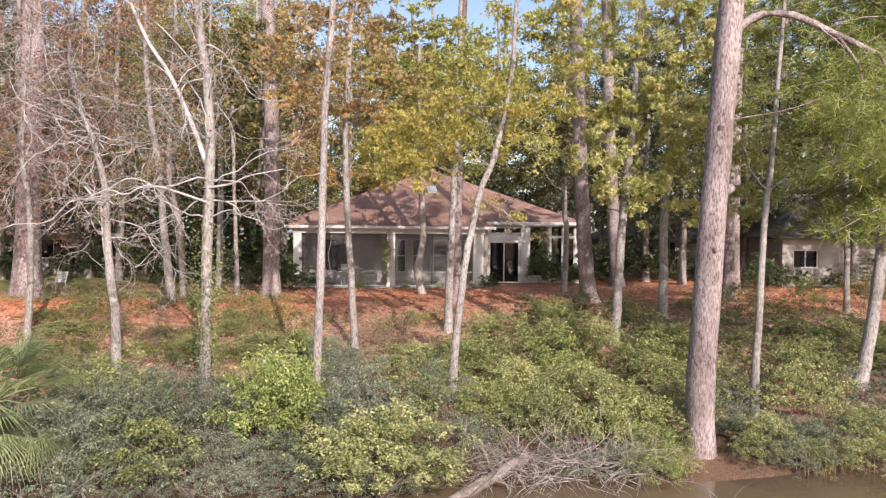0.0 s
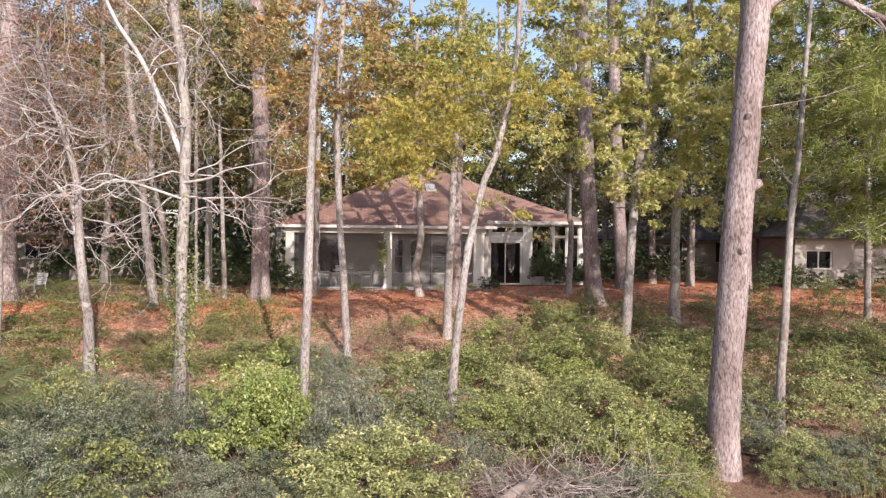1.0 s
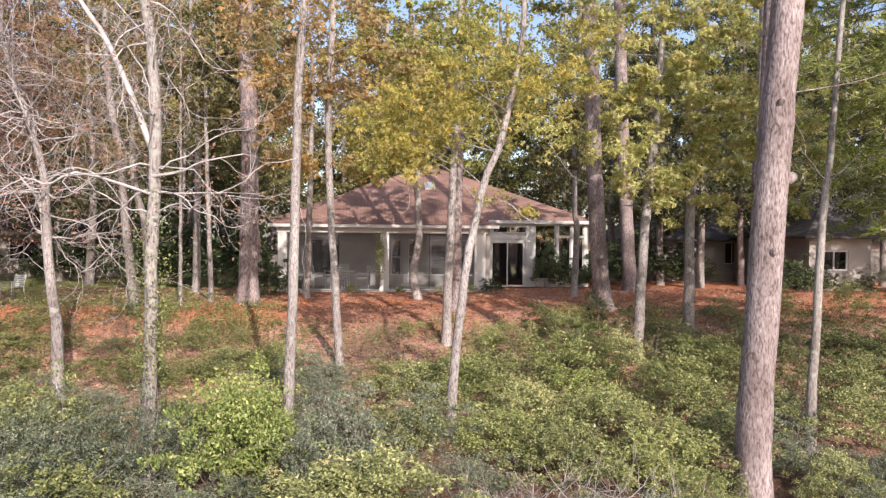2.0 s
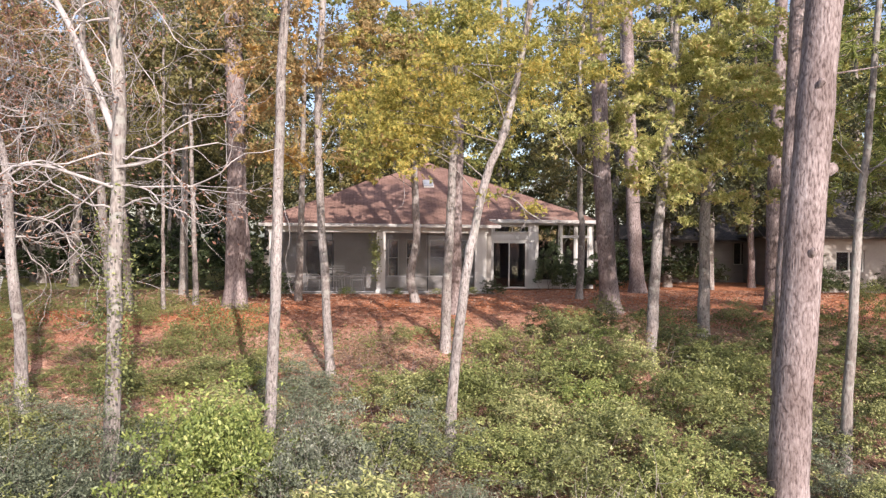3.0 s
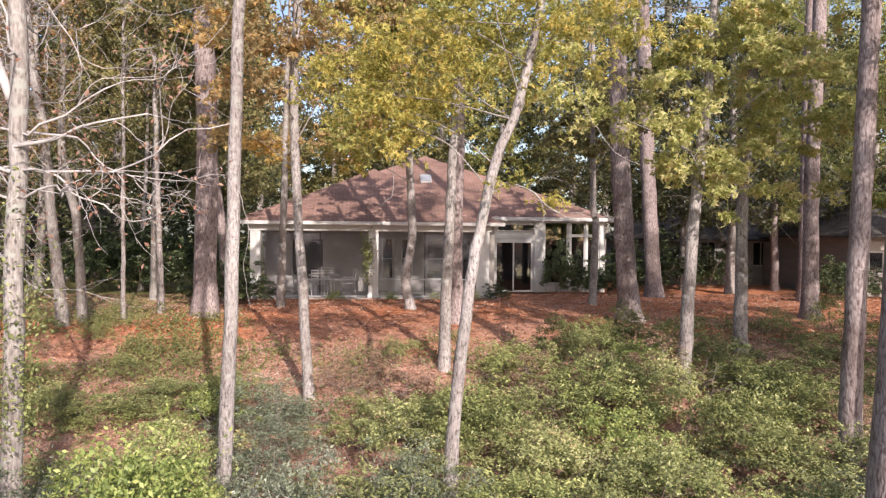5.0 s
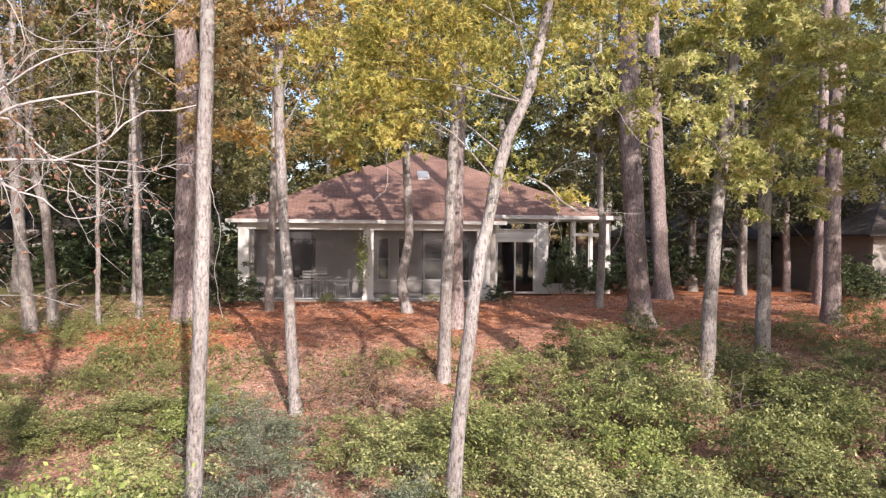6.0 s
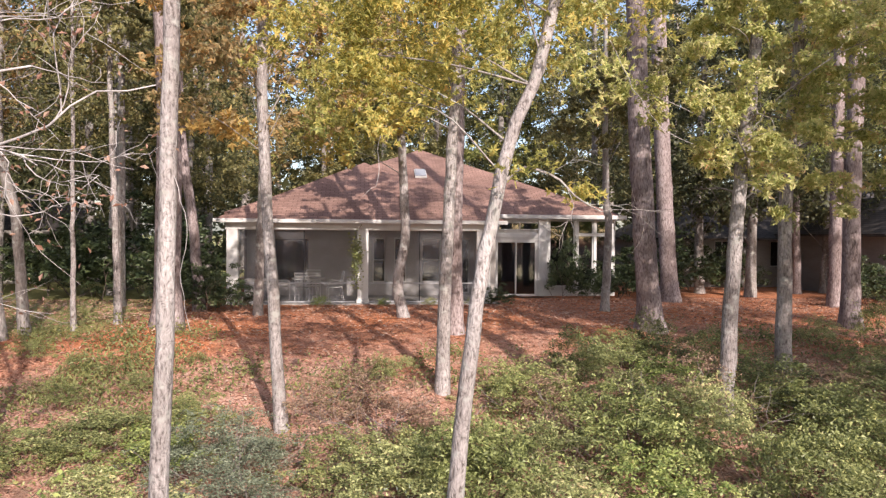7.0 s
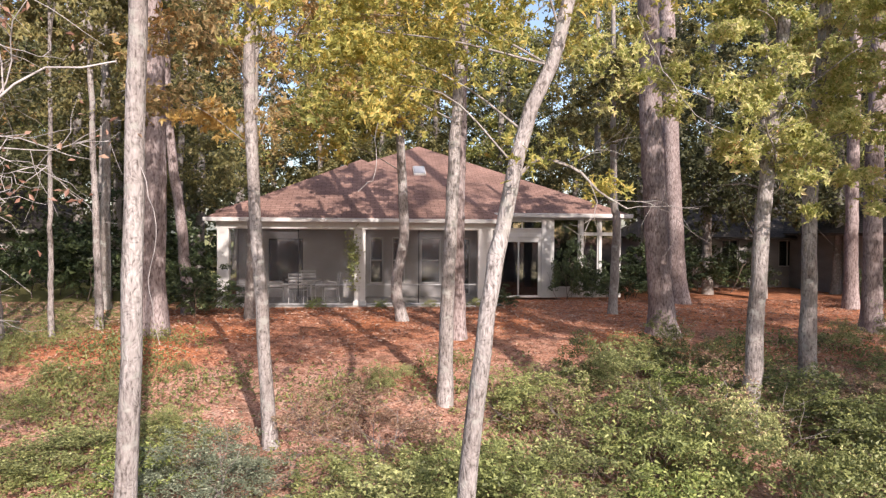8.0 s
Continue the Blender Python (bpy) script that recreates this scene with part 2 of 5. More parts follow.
def water_material():
    m, n, l, b = material("pond_water", 0.08)
    b.inputs["Base Color"].default_value = (0.12, 0.085, 0.05, 1)
    b.inputs["Specular IOR Level"].default_value = 0.5
    big, small = noise_node(n, l, 1.2, 3, (1, 2.2, 1)), noise_node(n, l, 0.25, 3)
    r = ramp(n, [(0.3, (0.07, 0.05, 0.03)), (0.7, (0.17, 0.12, 0.075))])
    l.new(small.outputs[0], r.inputs[0])
    l.new(r.outputs[0], b.inputs["Base Color"])
    bump(n, l, b, big.outputs[0], 0.12, 0.05)
    return m


def roof_material(name, tones):
    m, n, l, b = material(name, 0.95)
    tc = n.new("ShaderNodeTexCoord")
    br = n.new("ShaderNodeTexBrick")
    br.inputs["Scale"].default_value = 1.0
    br.inputs["Brick Width"].default_value, br.inputs["Row Height"].default_value = 0.3, 0.14
    br.inputs["Mortar Size"].default_value = 0.012
    br.inputs["Color1"].default_value, br.inputs["Color2"].default_value = (*tones[0], 1), (*tones[1], 1)
    br.inputs["Mortar"].default_value = (*[c * 0.6 for c in tones[0]], 1)
    l.new(tc.outputs["UV"], br.inputs["Vector"])
    grit, stain = noise_node(n, l, 40, 3), noise_node(n, l, 0.7, 4)
    r = ramp(n, [(0.3, (0.7, 0.68, 0.66)), (0.7, (1.1, 1.08, 1.05))])
    l.new(stain.outputs[0], r.inputs[0])
    c1 = mix_colour(n, l, 1.0, br.outputs["Color"], r.outputs[0], "MULTIPLY")
    r2 = ramp(n, [(0.3, (0.75, 0.75, 0.75)), (0.7, (1.1, 1.1, 1.1))])
    l.new(grit.outputs[0], r2.inputs[0])
    l.new(mix_colour(n, l, 1.0, c1, r2.outputs[0], "MULTIPLY"), b.inputs["Base Color"])
    bump(n, l, b, br.outputs["Fac"], -0.5, 0.01)
    return m


def screen_material():
    m, n, l, b = material("insect_screen", 0.7)
    b.inputs["Base Color"].default_value = (0.2, 0.2, 0.215, 1)
    t = n.new("ShaderNodeBsdfTransparent")
    mx = n.new("ShaderNodeMixShader")
    mx.inputs[0].default_value = 0.13
    l.new(t.outputs[0], mx.inputs[1])
    l.new(b.outputs[0], mx.inputs[2])
    l.new(mx.outputs[0], n["Material Output"].inputs["Surface"])
    return m


def glass_material():
    m, n, l, b = material("window_glass", 0.02)
    g = n.new("ShaderNodeBsdfGlossy")
    g.inputs["Roughness"].default_value = 0.03
    g.inputs["Color"].default_value = (0.9, 0.95, 0.95, 1)
    t = n.new("ShaderNodeBsdfTransparent")
    t.inputs["Color"].default_value = (0.42, 0.45, 0.46, 1)
    fr = n.new("ShaderNodeFresnel")
    fr.inputs["IOR"].default_value = 2.1
    mx = n.new("ShaderNodeMixShader")
    l.new(fr.outputs[0], mx.inputs[0])
    l.new(t.outputs[0], mx.inputs[1])
    l.new(g.outputs[0], mx.inputs[2])
    l.new(mx.outputs[0], n["Material Output"].inputs["Surface"])
    return m


GROUND, WATER = ground_material(), water_material()
SHINGLE = roof_material("brown_shingles", ((0.29, 0.175, 0.145), (0.37, 0.235, 0.195)))
GREY_SHINGLE = roof_material("grey_shingles", ((0.1, 0.09, 0.085), (0.15, 0.135, 0.125)))
ALUMINIUM = plain("grey_aluminium", (0.4, 0.4, 0.41), 0.45, 0.3)
WHITE = plain("white_paint", (0.63, 0.62, 0.6), 0.5, vary=0.07, scale=1.5, stretch=(1, 1, 0.3))
PORCH_WALL = plain("pale_porch_stucco", (0.45, 0.43, 0.42), 0.9, vary=0.08, scale=1.2)
STUCCO = plain("beige_stucco", (0.42, 0.39, 0.36), 0.9, vary=0.08, scale=1.2)
GREY_WALL = plain("grey_siding", (0.3, 0.29, 0.28), 0.85, vary=0.1, scale=1.0, stretch=(0.3, 1, 3))
DARK_METAL = plain("dark_metal", (0.05, 0.05, 0.055), 0.5, 0.6)
SCREEN, GLASS = screen_material(), glass_material()
CONCRETE = plain("porch_concrete", (0.4, 0.38, 0.35), 0.9, vary=0.12)
DARK_ROOM = plain("room_wall", (0.3, 0.28, 0.26), 0.9)
CURTAIN = plain("curtain_cloth", (0.5, 0.5, 0.48), 0.9)
SKYLIGHT = plain("skylight_dome", (0.34, 0.36, 0.39), 0.25, vary=0.04)

# ---------------------------------------------------------------- mesh tools
rng = np.random.default_rng(7)


class Geo:
    """Gathers tubes, boxes and leaves into one mesh."""

    def __init__(self):
        self.v, self.f, self.n = [], [], 0

    def add(self, verts, faces):
        verts, faces = np.asarray(verts, float), np.asarray(faces, int)
        self.v.append(verts)
        self.f.append((faces + self.n))
        self.n += len(verts)

    def tube(self, path, radii, sides=6, rough=0.0):
        p, r = np.asarray(path, float), np.asarray(radii, float)
        d = np.gradient(p, axis=0)
        d /= np.linalg.norm(d, axis=1)[:, None] + 1e-9
        ref = np.array([1.0, 0.02, 0.05]) if abs(d[0][0]) < 0.8 else np.array([0.05, 1.0, 0.02])
        u = np.cross(d, ref)
        u /= np.linalg.norm(u, axis=1)[:, None] + 1e-9
        w = np.cross(d, u)
        a = np.linspace(0, 2 * np.pi, sides, endpoint=False)
        rr = r[:, None] * (1 + rough * rng.standard_normal((len(p), sides)))
        ring = p[:, None] + rr[..., None] * (np.cos(a)[None, :, None] * u[:, None] + np.sin(a)[None, :, None] * w[:, None])
        i, j = np.meshgrid(np.arange(len(p) - 1), np.arange(sides), indexing="ij")
        k = (j + 1) % sides
        self.add(ring.reshape(-1, 3), np.stack([i * sides + j, i * sides + k, (i + 1) * sides + k, (i + 1) * sides + j], -1).reshape(-1, 4))

    def box(self, x0, x1, y0, y1, z0, z1):
        v = [(x, y, z) for x in (x0, x1) for y in (y0, y1) for z in (z0, z1)]
        self.add(v, [(0, 1, 3, 2), (4, 6, 7, 5), (0, 4, 5, 1), (2, 3, 7, 6), (0, 2, 6, 4), (1, 5, 7, 3)])

    def leaves(self, centres, size, lobes=1, up=0.35, slim=0.5, spread=0.45):
        """Folded leaf blades at the centres, turned every way; lobes > 1: hand-shaped leaves."""
        n = len(centres)
        if not n:
            return
        nor = rng.standard_normal((n, 3))
        nor[:, 2] += up * 2
        nor /= np.linalg.norm(nor, axis=1)[:, None]
        ax = np.cross(nor, rng.standard_normal((n, 3)))
        ax /= np.linalg.norm(ax, axis=1)[:, None] + 1e-9
        side = np.cross(nor, ax)
        s = size * rng.uniform(0.65, 1.35, n)[:, None]
        for k in range(lobes):
            t = 0.0 if lobes == 1 else (k - (lobes - 1) / 2) * 0.95
            a, b = ax * math.cos(t) + side * math.sin(t), side * math.cos(t) - ax * math.sin(t)
            long = s * (1.0 if lobes == 1 or k == (lobes - 1) / 2 else 0.8)
            c = np.asarray(centres)
            off = 0.5 if lobes == 1 else 0.1
            p0, p2 = c - a * long * off, c + a * long * (1 - off)
            mid = c + a * long * (0.5 - off) + nor * s * 0.12
            p1, p3 = mid + b * long * slim * 0.5, mid - b * long * slim * 0.5
            q = np.arange(n)[:, None] * 4
            self.add(np.stack([p0, p1, p2, p3], 1).reshape(-1, 3), q + np.array([[0, 1, 2, 3]]))

    def small_leaves(self, centres, size, up=0.3, slim=0.6, kite=False):
        """Pointed leaves of one facet each, for masses of small foliage; kite: four-cornered. Not to be mixed with the other shapes."""
        c = np.asarray(centres)
        n = len(c)
        nor = rng.standard_normal((n, 3))
        nor[:, 2] += up * 2
        nor /= np.linalg.norm(nor, axis=1)[:, None]
        ax = np.cross(nor, rng.standard_normal((n, 3)))
        ax /= np.linalg.norm(ax, axis=1)[:, None] + 1e-9
        side = np.cross(nor, ax)
        s = size * rng.uniform(0.6, 1.4, n)[:, None]
        if kite:
            v = [c - ax * s * 0.5, c - ax * s * 0.08 - side * s * slim * 0.5, c + ax * s * 0.5, c - ax * s * 0.08 + side * s * slim * 0.5]
        else:
            v = [c - ax * s * 0.4 - side * s * slim * 0.5, c - ax * s * 0.4 + side * s * slim * 0.5, c + ax * s * 0.6]
        k = len(v)
        self.add(np.stack(v, 1).reshape(-1, 3), np.arange(n)[:, None] * k + np.arange(k)[None])

    def mesh(self, name, mat, smooth=False):
        m = bpy.data.meshes.new(name)
        v = np.concatenate(self.v)
        f = np.concatenate(self.f)
        m.vertices.add(len(v))
        m.vertices.foreach_set("co", v.ravel())
        m.loops.add(f.size)
        m.loops.foreach_set("vertex_index", f.ravel().astype(np.int32))
        m.polygons.add(len(f))
        m.polygons.foreach_set("loop_start", np.arange(0, f.size, f.shape[1], dtype=np.int32))
        m.polygons.foreach_set("use_smooth", np.full(len(f), smooth))
        m.update(calc_edges=True)
        m.materials.append(mat)
        return m


def thing(name, label, category, group="", at=(0, 0, 0), kind=""):
    e = new(name)
    e.location = at
    return tagged(e, label, category, group, kind)


def geo_part(name, geo, mat, parent, label="", smooth=False, rel=True):
    """One mesh under a thing; geo in world metres unless rel is off."""
    ob = new(name, geo.mesh(name, mat, smooth))
    ob.parent = parent
    if rel and parent:
        top, off = parent, Vector()
        while top:
            off += top.location
            top = top.parent
        ob.data.transform(Matrix.Translation(-off))
    return tagged(ob, label)


def box_part(name, mat, parent, x0, x1, y0, y1, z0, z1, label="", bevel=0.008):
    bm = bmesh.new()
    bmesh.ops.create_cube(bm, size=1, matrix=Matrix.LocRotScale(((x0 + x1) / 2, (y0 + y1) / 2, (z0 + z1) / 2), None, (x1 - x0, y1 - y0, z1 - z0)))
    if bevel:
        bmesh.ops.bevel(bm, geom=bm.edges[:], offset=min(bevel, 0.3 * min(x1 - x0, y1 - y0, z1 - z0)), segments=1, affect="EDGES")
    m = bpy.data.meshes.new(name)
    bm.to_mesh(m)
    bm.free()
    m.materials.append(mat)
    ob = new(name, m)
    ob.parent = parent
    off, top = Vector(), parent
    while top:
        off += top.location
        top = top.parent
    m.transform(Matrix.Translation(-off))
    return tagged(ob, label)


def curve_pts(ctrl, n):
    """A smooth way through a few points."""
    c = np.asarray(ctrl, float)
    c = np.vstack([2 * c[0] - c[1], c, 2 * c[-1] - c[-2]])
    out = []
    segs = len(c) - 3
    for t in np.linspace(0, segs, n):
        i = min(int(t), segs - 1)
        u = t - i
        p0, p1, p2, p3 = c[i:i + 4]
        out.append(0.5 * (2 * p1 + (p2 - p0) * u + (2 * p0 - 5 * p1 + 4 * p2 - p3) * u * u + (3 * p1 - p0 - 3 * p2 + p3) * u ** 3))
    return np.array(out)


def ground(x, y):
    """Height of the bank: a terrace at 0, a slope, the pond's bed."""
    prof = np.interp(y, [-90, -70, 5, 11.5, 13.1, 14.4, 17, 19.5, 21.5, 23.2, 25, 27, 29, 60, 400],
                     [0.5, -3.4, -3.4, -2.9, -2.32, -2.12, -1.75, -1.32, -0.86, -0.5, -0.22, -0.09, 0, 0, 1.0])
    wob = 0.1 * np.sin(0.9 * x + 0.4 * y) * np.sin(0.5 * y - 0.3 * x) + 0.05 * np.sin(2.3 * x + 1.1) * np.sin(1.9 * y)
    lawn = np.interp(x, [-4.2, -1.2], [1, 0]) * np.interp(y, [20.5, 22.6, 24.4, 27, 30], [0, 0.14, 0.38, 0.22, 0])
    return prof + lawn + wob * np.interp(y, [5, 14, 20, 24, 28, 31], [0, 0.5, 1.3, 1.2, 0.5, 0])

# ---------------------------------------------------------------- ground and water


def build_ground():
    xs = np.concatenate([np.linspace(-400, -45, 14), np.linspace(-40, 44, 150), np.linspace(50, 400, 14)])
    ys = np.concatenate([np.linspace(-400, -92, 8), np.linspace(-88, 4, 16), np.linspace(6, 40, 110), np.linspace(42, 90, 24), np.linspace(100, 400, 10)])
    X, Y = np.meshgrid(xs, ys)
    Z = ground(X, Y)
    near = (Y > 11) & (Y < 34) & (abs(X) < 44)
    Z = Z + near * rng.normal(0, 0.012, Z.shape)
    g = Geo()
    w = len(xs)
    i, j = np.meshgrid(np.arange(len(ys) - 1), np.arange(w - 1), indexing="ij")
    k = i * w + j
    g.add(np.stack([X, Y, Z], -1).reshape(-1, 3), np.stack([k, k + 1, k + 1 + w, k + w], -1).reshape(-1, 4))
    ob = new("ground", g.mesh("ground", GROUND, True))
    tagged(ob, "sloping bank of orange pine straw and leaf litter with a lawn", "ground", kind="structure")
    g = Geo()
    xs, ys = np.linspace(-300, 300, 5), np.array([-88.0, -40, 0, 13.6])
    X, Y = np.meshgrid(xs, ys)
    i, j = np.meshgrid(np.arange(3), np.arange(4), indexing="ij")
    k = i * 5 + j
    g.add(np.stack([X, Y, X * 0 - 2.3], -1).reshape(-1, 3), np.stack([k, k + 1, k + 6, k + 5], -1).reshape(-1, 4))
    tagged(new("water", g.mesh("water", WATER, True)), "murky brown pond water at the foot of the bank", "pond", kind="structure")


build_ground()

# ---------------------------------------------------------------- the house


def roof_faces(parent, name, mat, faces, thick=0.1):
    """Roof planes with a thickness, and courses that run level along each of them."""
    bm = bmesh.new()
    uv = bm.loops.layers.uv.new("UVMap")
    for f in faces:
        vs = [bm.verts.new(v) for v in f]
        face = bm.faces.new(vs)
        face.normal_update()
        if face.normal.z < 0:
            face.normal_flip()
        nrm = face.normal.copy()
        level = Vector((0, 0, 1)).cross(nrm).normalized()
        upw = nrm.cross(level)
        low = [bm.verts.new(v.co - Vector((0, 0, thick))) for v in face.verts]
        ring = list(face.verts)
        made = [face, bm.faces.new(low[::-1])]
        for k in range(len(ring)):
            q = (k + 1) % len(ring)
            made.append(bm.faces.new((ring[k], low[k], low[q], ring[q])))
        for fc in made:
            for lp in fc.loops:
                lp[uv].uv = (lp.vert.co.dot(level), lp.vert.co.dot(upw))
    m = bpy.data.meshes.new(name)
    bm.to_mesh(m)
    bm.free()
    m.materials.append(mat)
    ob = new(name, m)
    ob.parent = parent
    m.transform(Matrix.Translation(-parent.location))
    return ob


def window(parent, x0, x1, y, z0, z1, bars=1, mullions=1, frame_mat=None, t=0.05, name="window", room=True):
    """A window in a wall that faces the pond: frame, bars, pane and a dim room behind."""
    fm = frame_mat or WHITE
    w = new(name)
    w.parent = parent
    w.location = Vector((x0, y, z0)) - parent.location
    for a, b, c, d in ((x0, x1, z0, z0 + t), (x0, x1, z1 - t, z1), (x0, x0 + t, z0 + t, z1 - t), (x1 - t, x1, z0 + t, z1 - t)):
        box_part("frame", fm, w, a, b, y - 0.05, y + 0.04, c, d)
    for k in range(1, mullions):
        xm = x0 + (x1 - x0) * k / mullions
        box_part("mullion", fm, w, xm - t / 2, xm + t / 2, y - 0.04, y + 0.03, z0 + t, z1 - t)
    for k in range(1, bars):
        zm = z0 + (z1 - z0) * k / bars
        box_part("bar", fm, w, x0 + t, x1 - t, y - 0.03, y + 0.02, zm - t / 3, zm + t / 3)
    box_part("pane", GLASS, w, x0 + t, x1 - t, y - 0.006, y, z0 + t, z1 - t, bevel=0)
    return w


def wall_with_openings(parent, name, mat, x0, x1, y0, y1, z0, z1, openings, label=""):
    """A wall along x, cut by openings (xa, xb, za, zb) that don't overlap in x, built of solid pieces in one mesh."""
    g = Geo()
    x = x0
    for xa, xb, za, zb in sorted(openings):
        if xa > x + 0.001:
            g.box(x, xa, y0, y1, z0, z1)
        if za > z0 + 0.001:
            g.box(xa, xb, y0, y1, z0, za)
        if zb < z1 - 0.001:
            g.box(xa, xb, y0, y1, zb, z1)
        x = xb
    if x < x1 - 0.001:
        g.box(x, x1, y0, y1, z0, z1)
    ob = geo_part(name, g, mat, parent, label)
    bm = bmesh.new()
    bm.from_mesh(ob.data)
    bmesh.ops.remove_doubles(bm, verts=bm.verts[:], dist=0.0005)
    bm.to_mesh(ob.data)
    bm.free()
    return ob


def build_house():
    h = thing("house", "single-storey house with screened porch and brown shingle roof", "house", at=(3.5, 36, 0))
    # slab and back parts
    box_part("porch_floor", CONCRETE, h, -3.45, 5.6, 32.25, 35.5, -0.35, 0.03)
    box_part("step", CONCRETE, h, 5.62, 8.2, 34.6, 35.3, -0.3, 0.0)
    # porch columns, beam, frieze
    for name, x0, x1 in (("column", -3.36, -3.0), ("column", 0.84, 1.2), ("column", 4.8, 5.27)):
        box_part(name, WHITE, h, x0, x1, 32.47, 32.78, 0.03, 2.46, bevel=0.015)
        box_part("plinth", WHITE, h, x0 - 0.03, x1 + 0.03, 32.44, 32.81, 0.03, 0.16, bevel=0.01)
    box_part("beam", WHITE, h, -3.4, 5.34, 32.5, 32.76, 2.47, 2.66)
    box_part("beam_trim", WHITE, h, -3.4, 5.34, 32.45, 32.498, 2.44, 2.485, bevel=0.005)
    box_part("fascia", WHITE, h, -3.72, 5.79, 32.17, 32.23, 2.65, 2.775, bevel=0.01)
    box_part("soffit", WHITE, h, -3.66, 5.73, 32.26, 35.6, 2.664, 2.7, bevel=0)
    # screens with thin frames
    for xa, xb in ((-3.0, 0.84), (1.2, 4.8)):
        box_part("insect_screen", SCREEN, h, xa, xb, 32.62, 32.625, 0.1, 2.46, bevel=0)
        box_part("screen_rail", ALUMINIUM, h, xa, xb, 32.6, 32.64, 0.66, 0.7, bevel=0.004)
        box_part("screen_sill", ALUMINIUM, h, xa, xb, 32.6, 32.64, 0.04, 0.09, bevel=0.004)
        box_part("screen_head", WHITE, h, xa, xb, 32.58, 32.66, 2.42, 2.458, bevel=0.004)
    for x in (-0.9, 2.9):
        box_part("screen_stile", DARK_METAL, h, x - 0.015, x + 0.015, 32.61, 32.65, 0.09, 2.42, bevel=0.004)
    box_part("insect_screen", SCREEN, h, -3.2, -3.195, 32.75, 35.4, 0.1, 2.46, bevel=0)
    # the wall behind the porch, with tall windows
    wins = [(1.36, 1.84, 0.51, 2.18), (2.15, 2.62, 0.51, 2.18), (3.18, 3.92, 0.51, 2.18), (-2.2, -1.0, 0.51, 2.1), (4.35, 5.0, 0.1, 2.15)]
    wall_with_openings(h, "porch_back_wall", PORCH_WALL, -3.3, 5.6, 35.5, 35.7, 0.03, 2.66, wins)
    for i, (xa, xb, za, zb) in enumerate(wins):
        window(h, xa, xb, 35.6, za, zb, bars=2 if i < 3 else 1, frame_mat=DARK_METAL if i == 3 else WHITE)
    box_part("porch_side_wall", STUCCO, h, 5.3, 5.5, 32.72, 35.36, 0.03, 2.9)
    # the garden room with its sliding door and tall windows
    y = 35.37
    opens = [(6.0, 7.55, 0.03, 2.1), (8.05, 9.05, 0.35, 2.9), (9.16, 9.78, 0.35, 2.9), (9.86, 10.4, 0.35, 2.9)]
    wall_with_openings(h, "garden_room_wall", WHITE, 5.3, 10.62, y, y + 0.2, -0.2, 2.9, opens)
    box_part("transom_band", WHITE, h, 5.9, 7.75, y - 0.03, y - 0.004, 2.2, 2.36)
    window(h, 6.05, 7.7, y - 0.02, 2.5, 2.8, mullions=2, t=0.04)
    for x0, x1 in ((5.78, 5.97), (7.6, 7.95)):
        box_part("pilaster", WHITE, h, x0, x1, y - 0.07, y - 0.004, 0.0, 2.88)
    d = new("sliding_door")
    d.parent = h
    d.location = Vector((6.0, y, 0)) - h.location
    for a, b, c, e in ((6.0, 6.06, 0.03, 2.1), (7.49, 7.55, 0.03, 2.1), (6.06, 7.49, 2.03, 2.1), (6.06, 7.49, 0.03, 0.08), (6.73, 6.79, 0.08, 2.03)):
        box_part("frame", WHITE, d, a, b, y + 0.01, y + 0.1, c, e)
    box_part("pane", GLASS, d, 6.06, 6.73, y + 0.06, y + 0.066, 0.08, 2.03, bevel=0)
    box_part("pane", GLASS, d, 6.79, 7.49, y + 0.04, y + 0.046, 0.08, 2.03, bevel=0)
    box_part("handle", DARK_METAL, d, 7.43, 7.46, y - 0.03, y + 0.01, 0.95, 1.2)
    for xa, xb in ((8.05, 9.05), (9.16, 9.78), (9.86, 10.4)):
        window(h, xa, xb, y + 0.1, 0.35, 2.9, t=0.05)
    box_part("window_rail", WHITE, h, 9.16, 10.4, y - 0.02, y + 0.03, 2.28, 2.4)
    box_part("fascia", WHITE, h, 5.8, 10.98, 35.1, 35.17, 2.93, 3.08, bevel=0.01)
    box_part("soffit", WHITE, h, 5.76, 10.88, 35.21, 35.9, 2.9, 2.94, bevel=0)
    # closed sides and back
    g = Geo()
    g.box(-3.3, -3.1, 35.7, 49.6, -0.2, 2.95)
    g.box(10.42, 10.62, 35.57, 49.6, -0.2, 2.95)
    g.box(-3.1, 10.42, 49.4, 49.6, -0.2, 2.95)
    geo_part("outer_wall", g, STUCCO, h)
    g = Geo()
    g.box(-3.1, 10.4, 40.0, 40.15, 0.0, 2.9)
    g.box(-3.1, 10.4, 35.75, 40.0, -0.05, 0.02)
    geo_part("room_wall", g, DARK_ROOM, h, "dim inner wall and floor")
    g = Geo()
    g.box(5.6, 10.4, 35.65, 40.0, 2.9, 2.94)
    g.box(-3.1, 5.6, 35.72, 40.0, 2.62, 2.66)
    geo_part("room_ceiling", g, WHITE, h)
    # main pyramid roof and the porch's own hipped roof in front of it
    ax, ay, az = 3.6, 42.6, 6.32
    c = [(-3.95, 35.2, 3.07), (10.92, 35.2, 3.07), (10.92, 50.0, 3.07), (-3.95, 50.0, 3.07)]
    apex = (ax, ay, az)
    for k in range(4):
        roof_faces(h, "roof_plane", SHINGLE, [(c[k], c[(k + 1) % 4], apex)])
    px, py, pz = 1.03, 36.93, 5.1
